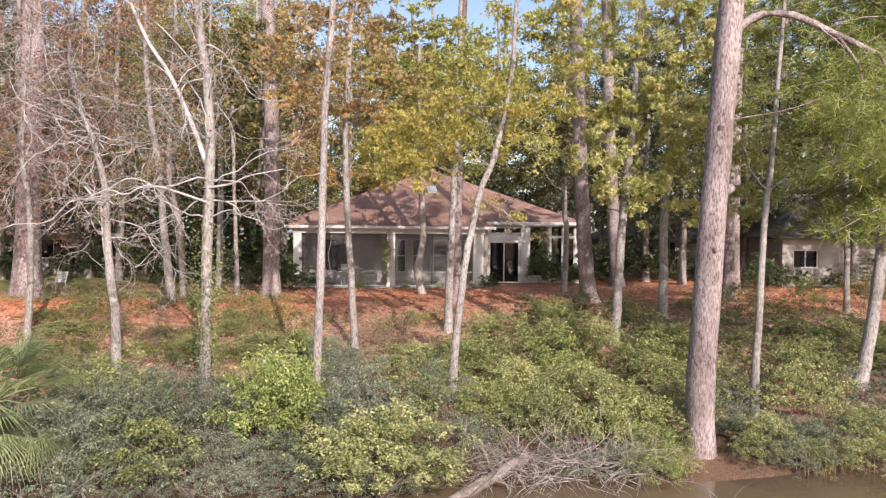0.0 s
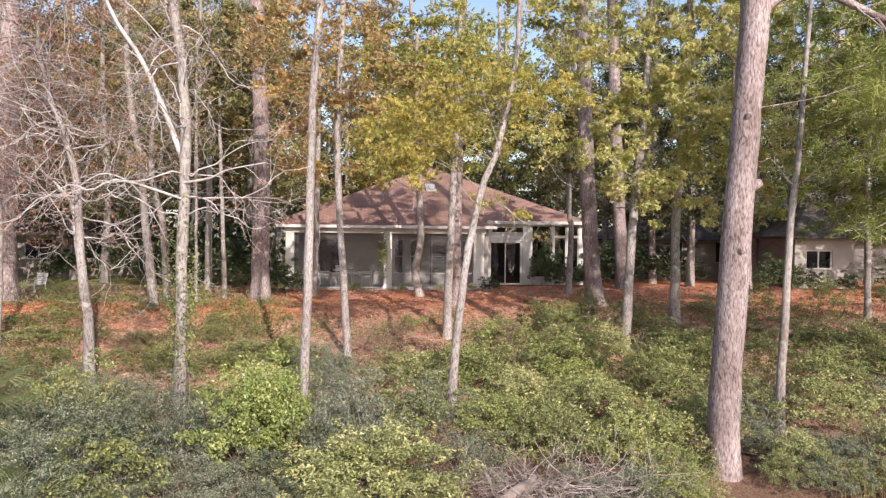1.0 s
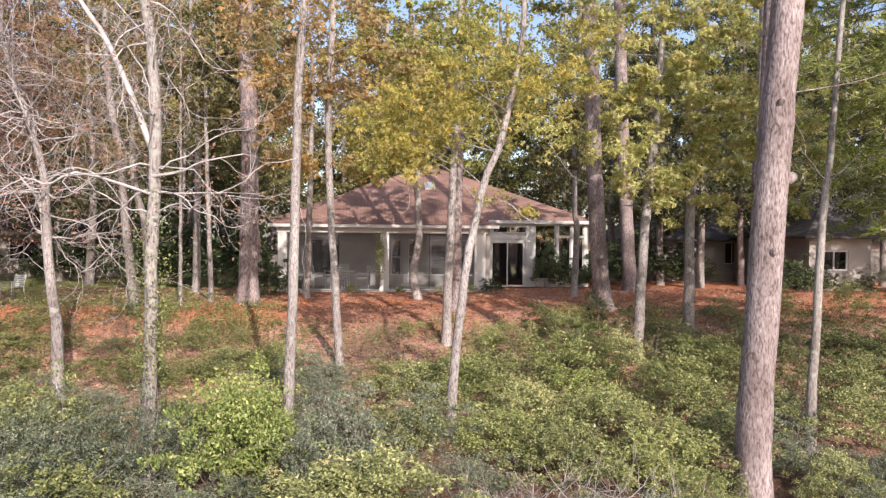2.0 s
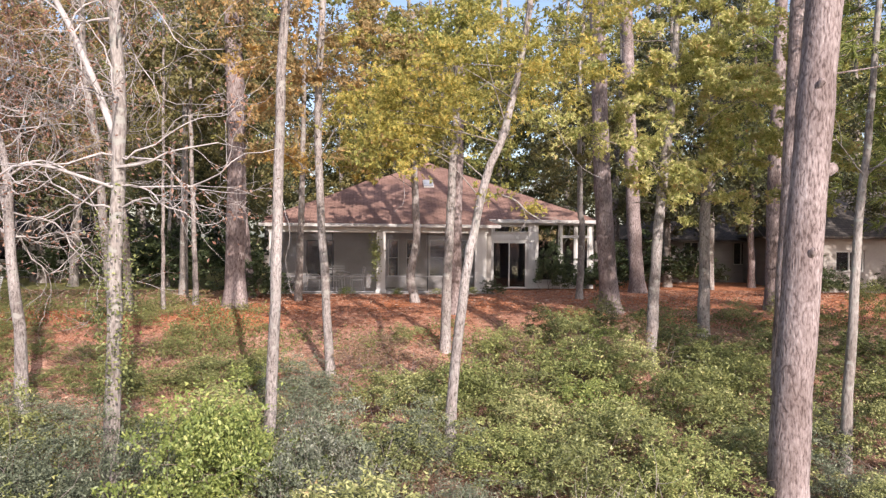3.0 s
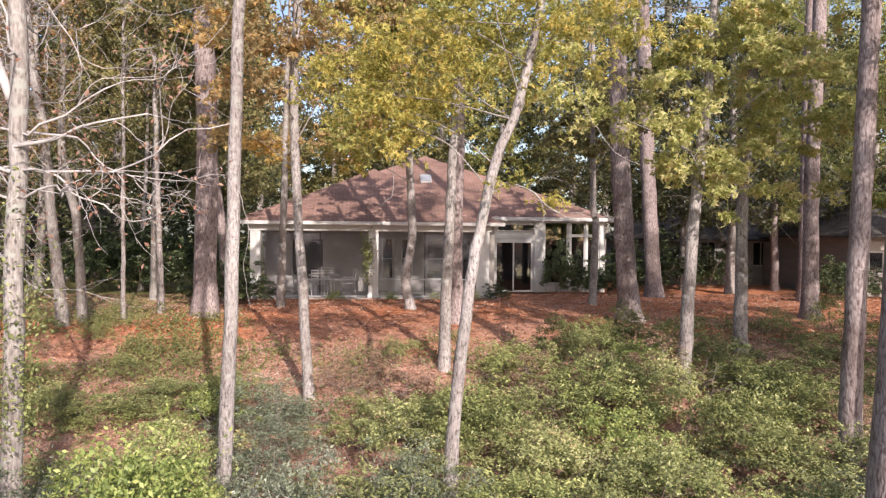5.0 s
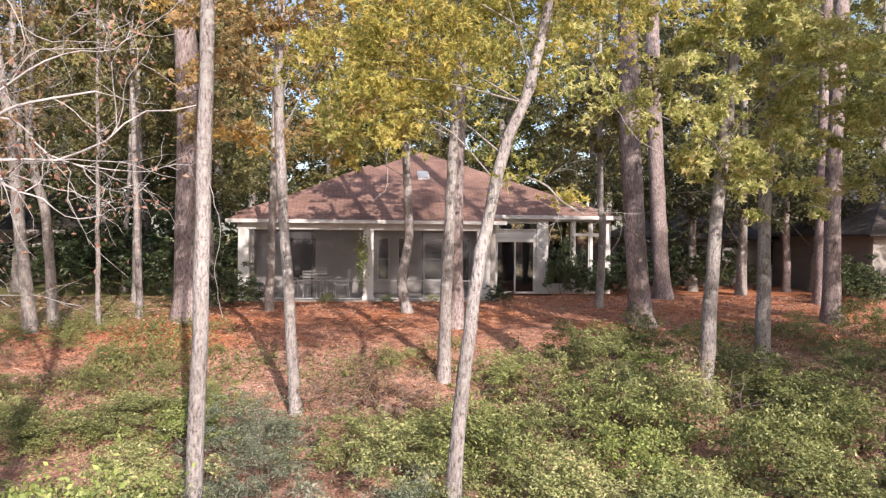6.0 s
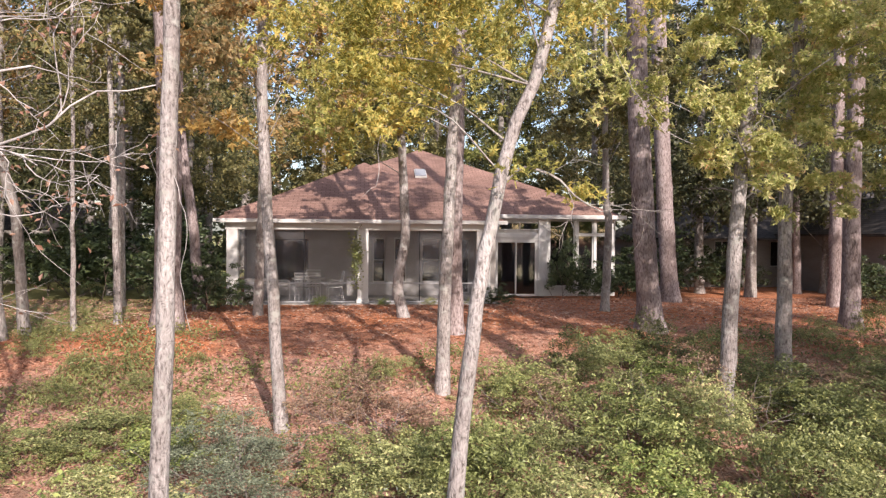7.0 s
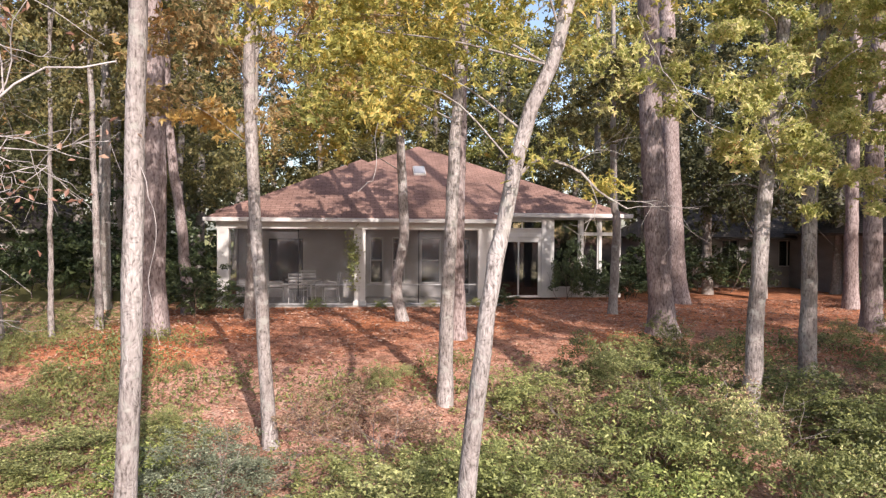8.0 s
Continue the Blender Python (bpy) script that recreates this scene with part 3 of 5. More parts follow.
    for f in (((-3.7, 32.24, 2.77), (5.76, 32.24, 2.77), (px, py, pz)),
              ((5.76, 32.24, 2.77), (5.76, 42.0, 2.77), (px, 42.0, pz), (px, py, pz)),
              ((-3.7, 42.0, 2.77), (-3.7, 32.24, 2.77), (px, py, pz), (px, 42.0, pz))):
        roof_faces(h, "porch_roof_plane", SHINGLE, [f])
    s = new("skylight", None)
    s.parent = h
    sx, sy = 3.4, 39.3
    sz = 3.07 + (sy - 35.2) * (az - 3.07) / (ay - 35.2)
    tilt = math.atan2(az - 3.07, ay - 35.2)
    s.location = Vector((sx, sy, sz + 0.01)) - h.location
    s.rotation_euler = (tilt, 0, 0)
    g = Geo()
    g.box(-0.25, 0.25, -0.46, 0.46, -0.06, 0.06)
    geo_part("curb", g, WHITE, s, rel=False)
    g = Geo()
    g.box(-0.22, 0.22, -0.42, 0.42, 0.06, 0.1)
    geo_part("dome", g, SKYLIGHT, s, rel=False)
    return h


build_house()


def porch_chair(at, turn, mat=None):
    c = thing("porch_chair", "pale metal dining chair inside the screened porch", "chair", "chairs round the porch table", (0, 0, 0))
    mat = mat or WHITE
    for x in (-0.24, 0.24):
        g = Geo()
        g.tube(curve_pts([(x, -0.24, 0), (x, -0.24, 0.44), (x, -0.2, 0.64), (x, 0.22, 0.64)], 9), np.full(9, 0.016), 6)
        geo_part("front_leg", g, mat, c, rel=False, smooth=True)
        g = Geo()
        g.tube(curve_pts([(x, 0.28, 0), (x, 0.22, 0.44), (x, 0.3, 0.98)], 8), np.full(8, 0.016), 6)
        geo_part("back_leg", g, mat, c, rel=False, smooth=True)
    g = Geo()
    g.box(-0.25, 0.25, -0.25, 0.24, 0.42, 0.46)
    geo_part("seat", g, mat, c, rel=False)
    g = Geo()
    for z in (0.55, 0.65, 0.75, 0.85, 0.95):
        g.box(-0.24, 0.24, 0.235 + (z - 0.5) * 0.14, 0.255 + (z - 0.5) * 0.14, z - 0.03, z + 0.03)
    geo_part("backrest", g, mat, c, rel=False)
    c.matrix_basis = pose(*at, 0, 0, turn)
    return c


def build_porch_set():
    cx, cy = -0.85, 33.95
    first = porch_chair((cx + 0.9, cy - 0.1, 0.03), -80)
    for x, y, a in ((cx - 0.9, cy, 95), (cx + 0.1, cy + 0.85, 5), (cx - 0.1, cy - 0.75, 170)):
        copy_thing(first, pose(x, y, 0.03, 0, 0, a))
    t = thing("porch_table", "round pale metal table inside the screened porch", "table", at=(cx, cy, 0.03))
    g = Geo()
    g.tube([(0, 0, 0.7), (0, 0, 0.7), (0, 0, 0.74), (0, 0, 0.74)], [0.01, 0.58, 0.6, 0.01], 28)
    geo_part("tabletop", g, WHITE, t, rel=False)
    for k in range(4):
        a = math.pi / 4 + k * math.pi / 2
        g = Geo()
        g.tube([(0.42 * math.cos(a), 0.42 * math.sin(a), 0), (0.34 * math.cos(a), 0.34 * math.sin(a), 0.7)], [0.02, 0.02], 8)
        geo_part("leg", g, WHITE, t, rel=False, smooth=True)


build_porch_set()


def build_lawn_chair():
    c = thing("lawn_chair", "white metal lawn armchair standing on the grass", "chair", at=(0, 0, 0))
    g = Geo()
    for y in np.linspace(-0.25, 0.25, 7):
        g.box(-0.26, 0.26, y - 0.03, y + 0.03, 0.36, 0.38)
    geo_part("seat", g, WHITE, c, rel=False)
    g = Geo()
    for z in np.linspace(0.42, 0.8, 6):
        g.box(-0.26, 0.26, 0.27 + (z - 0.4) * 0.25, 0.29 + (z - 0.4) * 0.25, z - 0.028, z + 0.028)
    geo_part("backrest", g, WHITE, c, rel=False)
    for x in (-0.28, 0.28):
        g = Geo()
        g.tube(curve_pts([(x, -0.27, 0), (x, -0.27, 0.5), (x, -0.2, 0.56), (x, 0.3, 0.56)], 9), np.full(9, 0.018), 6)
        geo_part("front_leg", g, WHITE, c, rel=False, smooth=True)
        g = Geo()
        g.tube(curve_pts([(x, 0.3, 0), (x, 0.26, 0.38), (x, 0.38, 0.84)], 8), np.full(8, 0.018), 6)
        geo_part("back_leg", g, WHITE, c, rel=False, smooth=True)
    c.matrix_basis = pose(-12.3, 29.6, 0.02, 0, 0, -25) @ Matrix.Diagonal((0.92, 0.92, 0.92, 1))


build_lawn_chair()


def hip_roof(parent, mat, x0, x1, y0, y1, z, rise):
    r = min(x1 - x0, y1 - y0) / 2
    if x1 - x0 > y1 - y0:
        a, b = (x0 + r, (y0 + y1) / 2, z + rise), (x1 - r, (y0 + y1) / 2, z + rise)
        f = [((x0, y0, z), (x1, y0, z), b, a), ((x1, y0, z), (x1, y1, z), b), ((x1, y1, z), (x0, y1, z), a, b), ((x0, y1, z), (x0, y0, z), a)]
    else:
        a, b = ((x0 + x1) / 2, y0 + r, z + rise), ((x0 + x1) / 2, y1 - r, z + rise)
        f = [((x0, y0, z), (x1, y0, z), a), ((x1, y0, z), (x1, y1, z), b, a), ((x1, y1, z), (x0, y1, z), b), ((x0, y1, z), (x0, y0, z), a, b)]
    for q in f:
        roof_faces(parent, "roof_plane", mat, [q])


def build_neighbours():
    h = thing("neighbour_house", "low grey house with dark roof in deep shade behind trees", "house", at=(-22, 44, 0))
    wins = [(-15.3, -14.2, 0.9, 2.0), (-18.5, -17.0, 0.9, 2.0), (-21.5, -20.3, 0.1, 2.05)]
    wall_with_openings(h, "wall", STUCCO, -32, -13.1, 42.0, 42.2, -0.2, 2.3, wins)
    for xa, xb, za, zb in wins:
        window(h, xa, xb, 42.1, za, zb, mullions=2)
    g = Geo()
    g.box(-13.3, -13.1, 42.2, 52, -0.2, 2.3)
    g.box(-32, -13.3, 45, 45.2, -0.2, 2.3)
    geo_part("side_wall", g, STUCCO, h)
    hip_roof(h, GREY_SHINGLE, -32.5, -12.5, 41.3, 52.5, 2.35, 3.2)
    box_part("fascia", STUCCO, h, -32.5, -12.5, 41.24, 41.3, 2.2, 2.36)
    h = thing("neighbour_house", "grey house with dark hipped roof and white window", "house", at=(24, 40, 0))
    wins = [(19.7, 20.6, 0.93, 2.13), (17.0, 17.8, 0.93, 2.13)]
    wall_with_openings(h, "wall", GREY_WALL, 15.6, 36, 40.0, 40.2, -0.2, 2.25, wins)
    for xa, xb, za, zb in wins:
        window(h, xa, xb, 40.1, za, zb, mullions=2)
    g = Geo()
    g.box(15.6, 15.8, 40.2, 50, -0.2, 2.25)
    g.box(15.8, 36, 44, 44.2, -0.2, 2.25)
    geo_part("side_wall", g, GREY_WALL, h)
    hip_roof(h, GREY_SHINGLE, 15.1, 37, 39.4, 50.6, 2.25, 3.1)
    wins = [(20.76, 22.1, 0.9, 1.83)]
    wall_with_openings(h, "wing_wall", STUCCO, 20.2, 23.2, 33.2, 33.4, -0.2, 2.4, wins)
    window(h, 20.76, 22.1, 33.3, 0.9, 1.83, mullions=2, t=0.07)
    g = Geo()
    g.box(20.2, 20.4, 33.4, 39.98, -0.2, 2.4)
    g.box(23.0, 23.2, 33.4, 39.98, -0.2, 2.4)
    g.box(20.4, 23.0, 36.5, 36.7, -0.2, 2.4)
    geo_part("wing_side_wall", g, GREY_WALL, h)
    hip_roof(h, GREY_SHINGLE, 19.7, 23.7, 32.7, 42.5, 2.45, 1.5)


build_neighbours()

# ---------------------------------------------------------------- trees


def grow(geo, start, way, length, radius, depth, droop=0.0, bend=0.22, tips=None, twist=0.9, kids=4, sides=5):
    """A limb with its side shoots, down to twigs; the twigs' ends go into tips."""
    n = 11 if depth > 1 else 8 if depth > 0 else 5
    bend = bend * math.sqrt(7 / n)
    p = [np.asarray(start, float)]
    d = np.asarray(way, float)
    d = d / np.linalg.norm(d)
    for _ in range(n - 1):
        d = d + rng.normal(0, bend, 3) + np.array([0, 0, -droop])
        d /= np.linalg.norm(d)
        p.append(p[-1] + d * length / (n - 1))
    p = np.array(p)
    geo.tube(p, np.linspace(radius, radius * 0.35, n), sides if depth > 0 else 3)
    if depth <= 0:
        if tips is not None:
            tips.extend(p[1:])
        return
    for _ in range(kids):
        t = rng.uniform(0.3, 1.0)
        i = min(int(t * (n - 1)), n - 2)
        s = p[i] + (p[i + 1] - p[i]) * (t * (n - 1) - i)
        dd = (p[i + 1] - p[i]) / np.linalg.norm(p[i + 1] - p[i]) + rng.normal(0, twist * 0.6, 3)
        grow(geo, s, dd, length * rng.uniform(0.4, 0.65), max(radius * 0.42, 0.004), depth - 1, droop, bend, tips, twist, kids, 4)


def clumps(blobs, per=26, flat=0.7, spread=0.3):
    """Leaf places in drooping sprays spread through rounded masses (x, y, z, rx, ry, rz, leaves), and the sprays' starts."""
    pts, mids = [], []
    for x, y, z, rx, ry, rz, n in blobs:
        k = max(int(n / per), 1)
        c = rng.standard_normal((k, 3))
        c /= np.linalg.norm(c, axis=1)[:, None]
        out = c * (1, 1, 0.35) + rng.normal(0, 0.35, (k, 3)) + (0, 0, -0.35)
        c *= rng.uniform(0.1, 1.0, k)[:, None] ** 0.45
        c = c * (rx, ry, rz) + (x, y, z)
        mids.append(c)
        share = rng.uniform(0.3, 1.7, k)
        which = rng.choice(k, n, p=share / share.sum())
        size = rng.uniform(0.6, 1.4, k)[which][:, None]
        t = rng.uniform(-0.3, 1.0, n)[:, None]
        pts.append(c[which] + out[which] * t * spread * 2.0 * size + rng.standard_normal((n, 3)) * (spread, spread, spread * flat) * 0.5 * size)
    return np.concatenate(pts), np.concatenate(mids)


def make_tree(name, label, ctrl, r0, r1, mat, blobs=(), leaf_mat=None, leaf=0.11, lobes=1, flare=0.25, limbs=0, reach=2.0,
              limb_from=0.35, bare=0, limb_mat=None, sides=14, category="tree", group="", extra=(), per=42, spread=0.22, slim=0.5, droop=0.02, arms=11, fine=False, stout=0.2, bend=0.22, accent=None, knots=()):
    """A tree: tapered trunk through a few points, limbs that reach for the leaf masses, leaves."""
    base = Vector(ctrl[0])
    tree = thing(name, label, category, group, base)
    n = 26
    p = curve_pts(ctrl, n)
    p[:, :2] += rng.normal(0, 0.008, (n, 2))
    h = (p[:, 2] - p[0, 2]) / (p[-1, 2] - p[0, 2])
    r = r0 + (r1 - r0) * h + flare * r0 * np.exp(-(p[:, 2] - p[0, 2]) / 0.45)
    r *= 1 + rng.normal(0, 0.02, n)
    foot = p[0] - np.array([0, 0, 0.45])
    g = Geo()
    g.tube(np.vstack([foot, p]), np.concatenate([[r[0] * 1.12], r]), sides, 0.025)
    geo_part("trunk", g, mat, tree, smooth=True)
    for kx, ky, kz, kr in knots:
        kg = Geo()
        lift = np.array([0, -0.4, 0.25]) if kr < 0.07 else np.array([0.6, -0.2, 0.25])
        kg.tube([np.array([kx, ky, kz]) + lift * t for t in (-0.2, 0.0, 0.12, 0.16, 0.17)], np.array([1.5, 1.25, 0.95, 0.5, 0.05]) * kr, 10, 0.06)
        geo_part("knot", kg, mat, tree, smooth=True)
    g, tips = Geo(), []
    for c, ra, rb in extra:
        q = curve_pts(c, 12)
        lg = Geo()
        lg.tube(q, np.linspace(ra, rb, 12), 8, 0.04)
        geo_part("limb", lg, limb_mat or mat, tree, smooth=True)
        for t in (5, 7, 9, 11):
            grow(g, q[t], q[t] - q[t - 1] + rng.normal(0, 0.08, 3), 0.8, rb * 0.6, 1, droop, tips=tips)
    for _ in range(limbs):
        i = int(rng.uniform(limb_from, 0.97) * (n - 1))
        a = rng.uniform(0, 2 * math.pi)
        w = np.array([math.cos(a), math.sin(a), rng.uniform(-0.25, 0.4) if bare else rng.uniform(0.1, 0.7)])
        grow(g, p[i], w, reach * rng.uniform(0.6, 1.2), r[i] * (stout if bare else 0.16) + 0.006, 2 if bare else 1, droop, bend, tips=tips)
    leaves = None
    if blobs:
        leaves, mids = clumps(blobs, per, flat=0.6, spread=spread)
        take = mids[rng.permutation(len(mids))[:max(6, len(mids) // arms)]]
        for m in take:
            if np.linalg.norm(m - p, axis=1).min() > 2.6:
                continue
            below = np.where(p[:, 2] < m[2] - 0.15 * np.linalg.norm(m[:2] - p[0, :2]) + 0.1)[0]
            i = below[-1] if len(below) else n // 2
            i = max(i - rng.integers(0, 4), 3)
            mid = (p[i] + m) / 2 + np.array([0, 0, 0.15]) + rng.normal(0, 0.12, 3)
            q = curve_pts([p[i], mid, m], 8)
            L = np.linalg.norm(m - p[i])
            g.tube(q, np.linspace(min(0.005 + 0.0045 * L, r[i] * 0.5), 0.004, 8), 5)
            for _ in range(2):
                grow(g, q[5], q[6] - q[5] + rng.normal(0, 0.1, 3), 0.5, 0.006, 0, droop)
    if g.n:
        tagged(geo_part("branchwork", g, limb_mat or mat, tree, smooth=True), kind="stuff")
    if bare and leaf_mat and tips:
        t = np.array(tips)
        more = t[rng.integers(0, len(t), bare)] + rng.normal(0, 0.1, (bare, 3))
        leaves = more if leaves is None else np.concatenate([leaves, more])
    if leaves is not None:
        lg = Geo()
        if fine:
            lg.small_leaves(leaves, leaf, slim=slim)
        else:
            lg.leaves(leaves, leaf, lobes, slim=slim)
        geo_part("crown", lg, leaf_mat, tree)
    if accent:
        spray_blobs, spray_mat, spray_label = accent
        lg = Geo()
        lg.leaves(clumps(spray_blobs, 50, 0.5, 0.2)[0], leaf, lobes, slim=slim)
        geo_part("leaf_spray", lg, spray_mat, tree, spray_label)
    return tree


def base_at(x, y):
    return (x, y, float(ground(x, y)))


def build_trees():
    pine = dict(mat=PINE_BARK, flare=0.45, category="pine tree")
    gum = dict(mat=PALE_BARK, category="tree")
    # pines whose crowns stand above the picture, thickened at x > 8.5 to shade the terrace
    P = lambda x, y, pts, r0, r1, top, label, **k: make_tree(
        "pine_tree", label, [base_at(x, y), *pts], r0, r1, blobs=[(pts[-1][0], y, top - 3.0, 2.6, 2.4, 1.6, 1700 if x > 8.5 else 350), (pts[-1][0], y, top, 2.8, 2.8, 2.2, 2200 if x > 8.5 else 800)], leaf_mat=NEEDLE, leaf=0.42,
        slim=0.07, per=40, limbs=3, limb_from=0.75, reach=1.2, **{**pine, **k})
    P(-11.7, 26.0, [(-11.63, 26, 4.5), (-11.5, 26, 8.4), (-11.4, 26, 16)], 0.43, 0.3, 17, "tall thick pine with plated brown bark by the lawn")
    P(-3.39, 25.8, [(-3.34, 25.8, 4.8), (-3.48, 25.8, 8.8), (-3.8, 25.8, 17)], 0.29, 0.2, 16.5, "tall straight pine with reddish bark on the bank")
    P(3.35, 26.5, [(3.33, 26.5, 2.5), (3.38, 26.5, 5.2), (3.6, 26.5, 15)], 0.18, 0.12, 15.5, "slim reddish pine close behind a pale trunk")
    P(8.36, 26.4, [(8.15, 26.4, 2.5), (7.93, 26.4, 6.6), (7.5, 26.4, 16)], 0.28, 0.22, 17, "thick pine with flared foot on the orange terrace", flare=0.6)
    P(11.8, 33.0, [(11.55, 33, 3.6), (11.3, 33, 8.3), (11.0, 33, 16)], 0.29, 0.23, 17, "thick pine beside the house corner")
    P(8.89, 17.7, [(8.97, 17.7, 1.5), (9.07, 17.7, 4.0), (9.2, 17.7, 8), (9.4, 17.7, 15)], 0.17, 0.12, 15.5, "slender grey-brown pine behind the large leaning pine")
    P(14.12, 26.8, [(14.1, 26.8, 4), (14.24, 26.8, 9.5), (14.4, 26.8, 16)], 0.23, 0.17, 17, "dark straight pine on the shaded terrace")
    P(16.6, 31.0, [(16.6, 31, 5), (16.7, 31, 15)], 0.2, 0.15, 16, "dark slim pine before the grey house")
    # the large pine at the water, with its bare limb and an added drooping bough
    make_tree("pine_tree", "large leaning pine with pinkish scaly bark at the water", [base_at(7.05, 14.35), (7.09, 14.35, 0.0), (7.34, 14.35, 3.77), (7.51, 14.35, 6.1), (7.75, 14.35, 9.5), (7.9, 14.35, 15)],
              # the two lower needle masses are added to throw shade on the bank
              0.3, 0.21, blobs=[(8.2, 14.4, 15, 2.6, 2.6, 2, 1600), (10.3, 14.1, 4.9, 0.9, 0.8, 0.7, 1700), (10.9, 14.2, 5.8, 0.9, 0.8, 0.5, 1100)], leaf_mat=NEEDLE, leaf=0.34, slim=0.05, per=40,
              extra=[([(7.55, 14.35, 6.35), (7.95, 14.35, 6.85), (8.79, 14.35, 7.04), (9.93, 14.3, 6.61), (10.8, 14.2, 6.2)], 0.11, 0.05), ([(9.9, 14.3, 6.6), (10.35, 14.2, 5.9), (10.3, 14.1, 5.2), (10.1, 14.1, 4.6)], 0.04, 0.012)], **{**pine, "flare": 0.15}, knots=[(7.58, 14.28, 3.35, 0.085), (7.2, 14.08, 2.1, 0.05), (7.3, 14.1, 4.6, 0.05)])
    # pale-barked young trees on the bank, with yellow-green leaves
    make_tree("sweetgum_tree", "pale curving young tree with yellow-green lobed leaves", [base_at(2.15, 17.0), (2.23, 17, -0.17), (2.42, 17, 1.6), (2.53, 17, 2.23), (2.78, 17, 3.42), (3.12, 17, 4.28), (3.5, 17, 6.2), (3.6, 17, 8)],
              0.105, 0.045, blobs=[(3.0, 17.0, 5.3, 1.7, 1.2, 1.0, 1800), (1.5, 17.4, 4.9, 0.9, 0.9, 0.8, 1160), (4.3, 17.2, 5.9, 1.4, 1.1, 1.0, 1000), (3.4, 17.2, 7.3, 2.0, 1.5, 1.2, 700), (1.2, 17.4, 4.0, 0.5, 0.5, 0.55, 696), (0.85, 17.5, 4.7, 0.7, 0.7, 0.5, 754), (3.35, 17.0, 3.1, 0.35, 0.3, 0.2, 50), (3.75, 17.0, 2.75, 0.3, 0.25, 0.2, 70)],
              leaf_mat=YELLOW_LEAF, leaf=0.078, lobes=5, slim=0.38, limb_mat=GREY_BARK, extra=[([(2.66, 17, 2.83), (2.92, 17, 3.07), (3.31, 17, 2.97), (3.55, 17, 2.75), (3.85, 17, 2.58)], 0.022, 0.008)], spread=0.22, **gum)
    make_tree("sweetgum_tree", "slim pale trunk with a yellow-green leafy top", [base_at(2.57, 22.2), (2.64, 22.2, 1.77), (2.72, 22.2, 3.89), (2.8, 22.2, 5.5), (2.9, 22.2, 10)],
              0.13, 0.06, blobs=[(2.6, 22.0, 6.4, 2.3, 1.7, 1.7, 3000), (1.6, 21.9, 8.2, 2.0, 1.7, 1.3, 1400), (4.2, 22.0, 8.0, 1.8, 1.6, 1.4, 1620), (1.2, 22.0, 5.0, 1.0, 0.9, 0.8, 600), (0.5, 21.8, 4.3, 0.6, 0.6, 0.5, 297)],
              leaf_mat=GUM_LEAF, leaf=0.115, lobes=3, slim=0.46, limb_mat=GREY_BARK, **gum)
    make_tree("sweetgum_tree", "crooked pale trunk with drooping yellow leaves near the house", [base_at(2.18, 28.6), (2.01, 28.6, 0.93), (2.2, 28.6, 2.29), (2.11, 28.6, 4.33), (2.03, 28.6, 6.14), (2.0, 28.6, 10)],
              0.15, 0.07, blobs=[(1.2, 27.2, 5.6, 1.5, 1.2, 1.0, 1250), (0.2, 26.8, 4.9, 0.8, 0.8, 0.7, 650), (3.0, 28.0, 7.4, 2.2, 1.8, 1.6, 1950), (0.8, 28, 8.6, 2.2, 1.8, 1.4, 1950)],
              leaf_mat=YELLOW_LEAF, leaf=0.14, lobes=3, **gum)
    make_tree("sweetgum_tree", "pale trunk rising into low hanging olive leaves", [base_at(7.55, 21.1), (7.71, 21.1, 2.1), (7.83, 21.1, 3.6), (8.04, 21.1, 5.75), (8.3, 21.1, 10)],
              0.15, 0.07, blobs=[(7.5, 20.4, 4.4, 1.2, 0.8, 0.8, 1100), (7.9, 20.4, 3.2, 0.7, 0.5, 0.6, 330), (6.1, 20.7, 5.6, 1.7, 1.1, 1.2, 1800), (8.8, 20.7, 5.9, 1.8, 1.2, 1.2, 1800), (7.4, 20.5, 7.4, 2.5, 1.3, 1.3, 2000), (7.3, 21.1, 9.6, 2.8, 2.0, 1.3, 2000)],
              leaf_mat=PALE_LEAF, leaf=0.105, lobes=5, slim=0.4, limb_mat=GREY_BARK, limbs=6, reach=1.4, limb_from=0.35, per=70, spread=0.2, **gum)
    make_tree("sweetgum_tree", "straight pale trunk with pale olive leaves over the bank", [base_at(9.92, 23.1), (9.89, 23.1, 2.5), (9.97, 23.1, 4.2), (10.12, 23.1, 5.85), (10.3, 23.1, 11)],
              # last mass, mostly above the view, is added to shade the garden room
              0.16, 0.08, blobs=[(10.1, 22.3, 4.4, 1.2, 0.9, 0.9, 1100), (9.6, 22.4, 6.2, 1.8, 1.2, 1.2, 1700), (11.6, 22.4, 5.9, 1.7, 1.2, 1.3, 1700), (10.6, 22.4, 8.7, 3.0, 2.0, 1.5, 3800), (11.5, 21.9, 3.4, 0.9, 0.7, 0.7, 500), (10.1, 21.9, 3.15, 0.8, 0.5, 0.5, 420), (9.2, 21.9, 3.8, 0.6, 0.5, 0.5, 260), (12.8, 22.0, 4.7, 1.2, 0.9, 1.0, 900), (12.2, 21.6, 10.0, 2.2, 1.8, 1.2, 2200)],
              leaf_mat=PALE_LEAF, leaf=0.11, lobes=5, slim=0.4, limb_mat=GREY_BARK, limbs=6, reach=1.4, limb_from=0.35, per=70, spread=0.2, **gum)
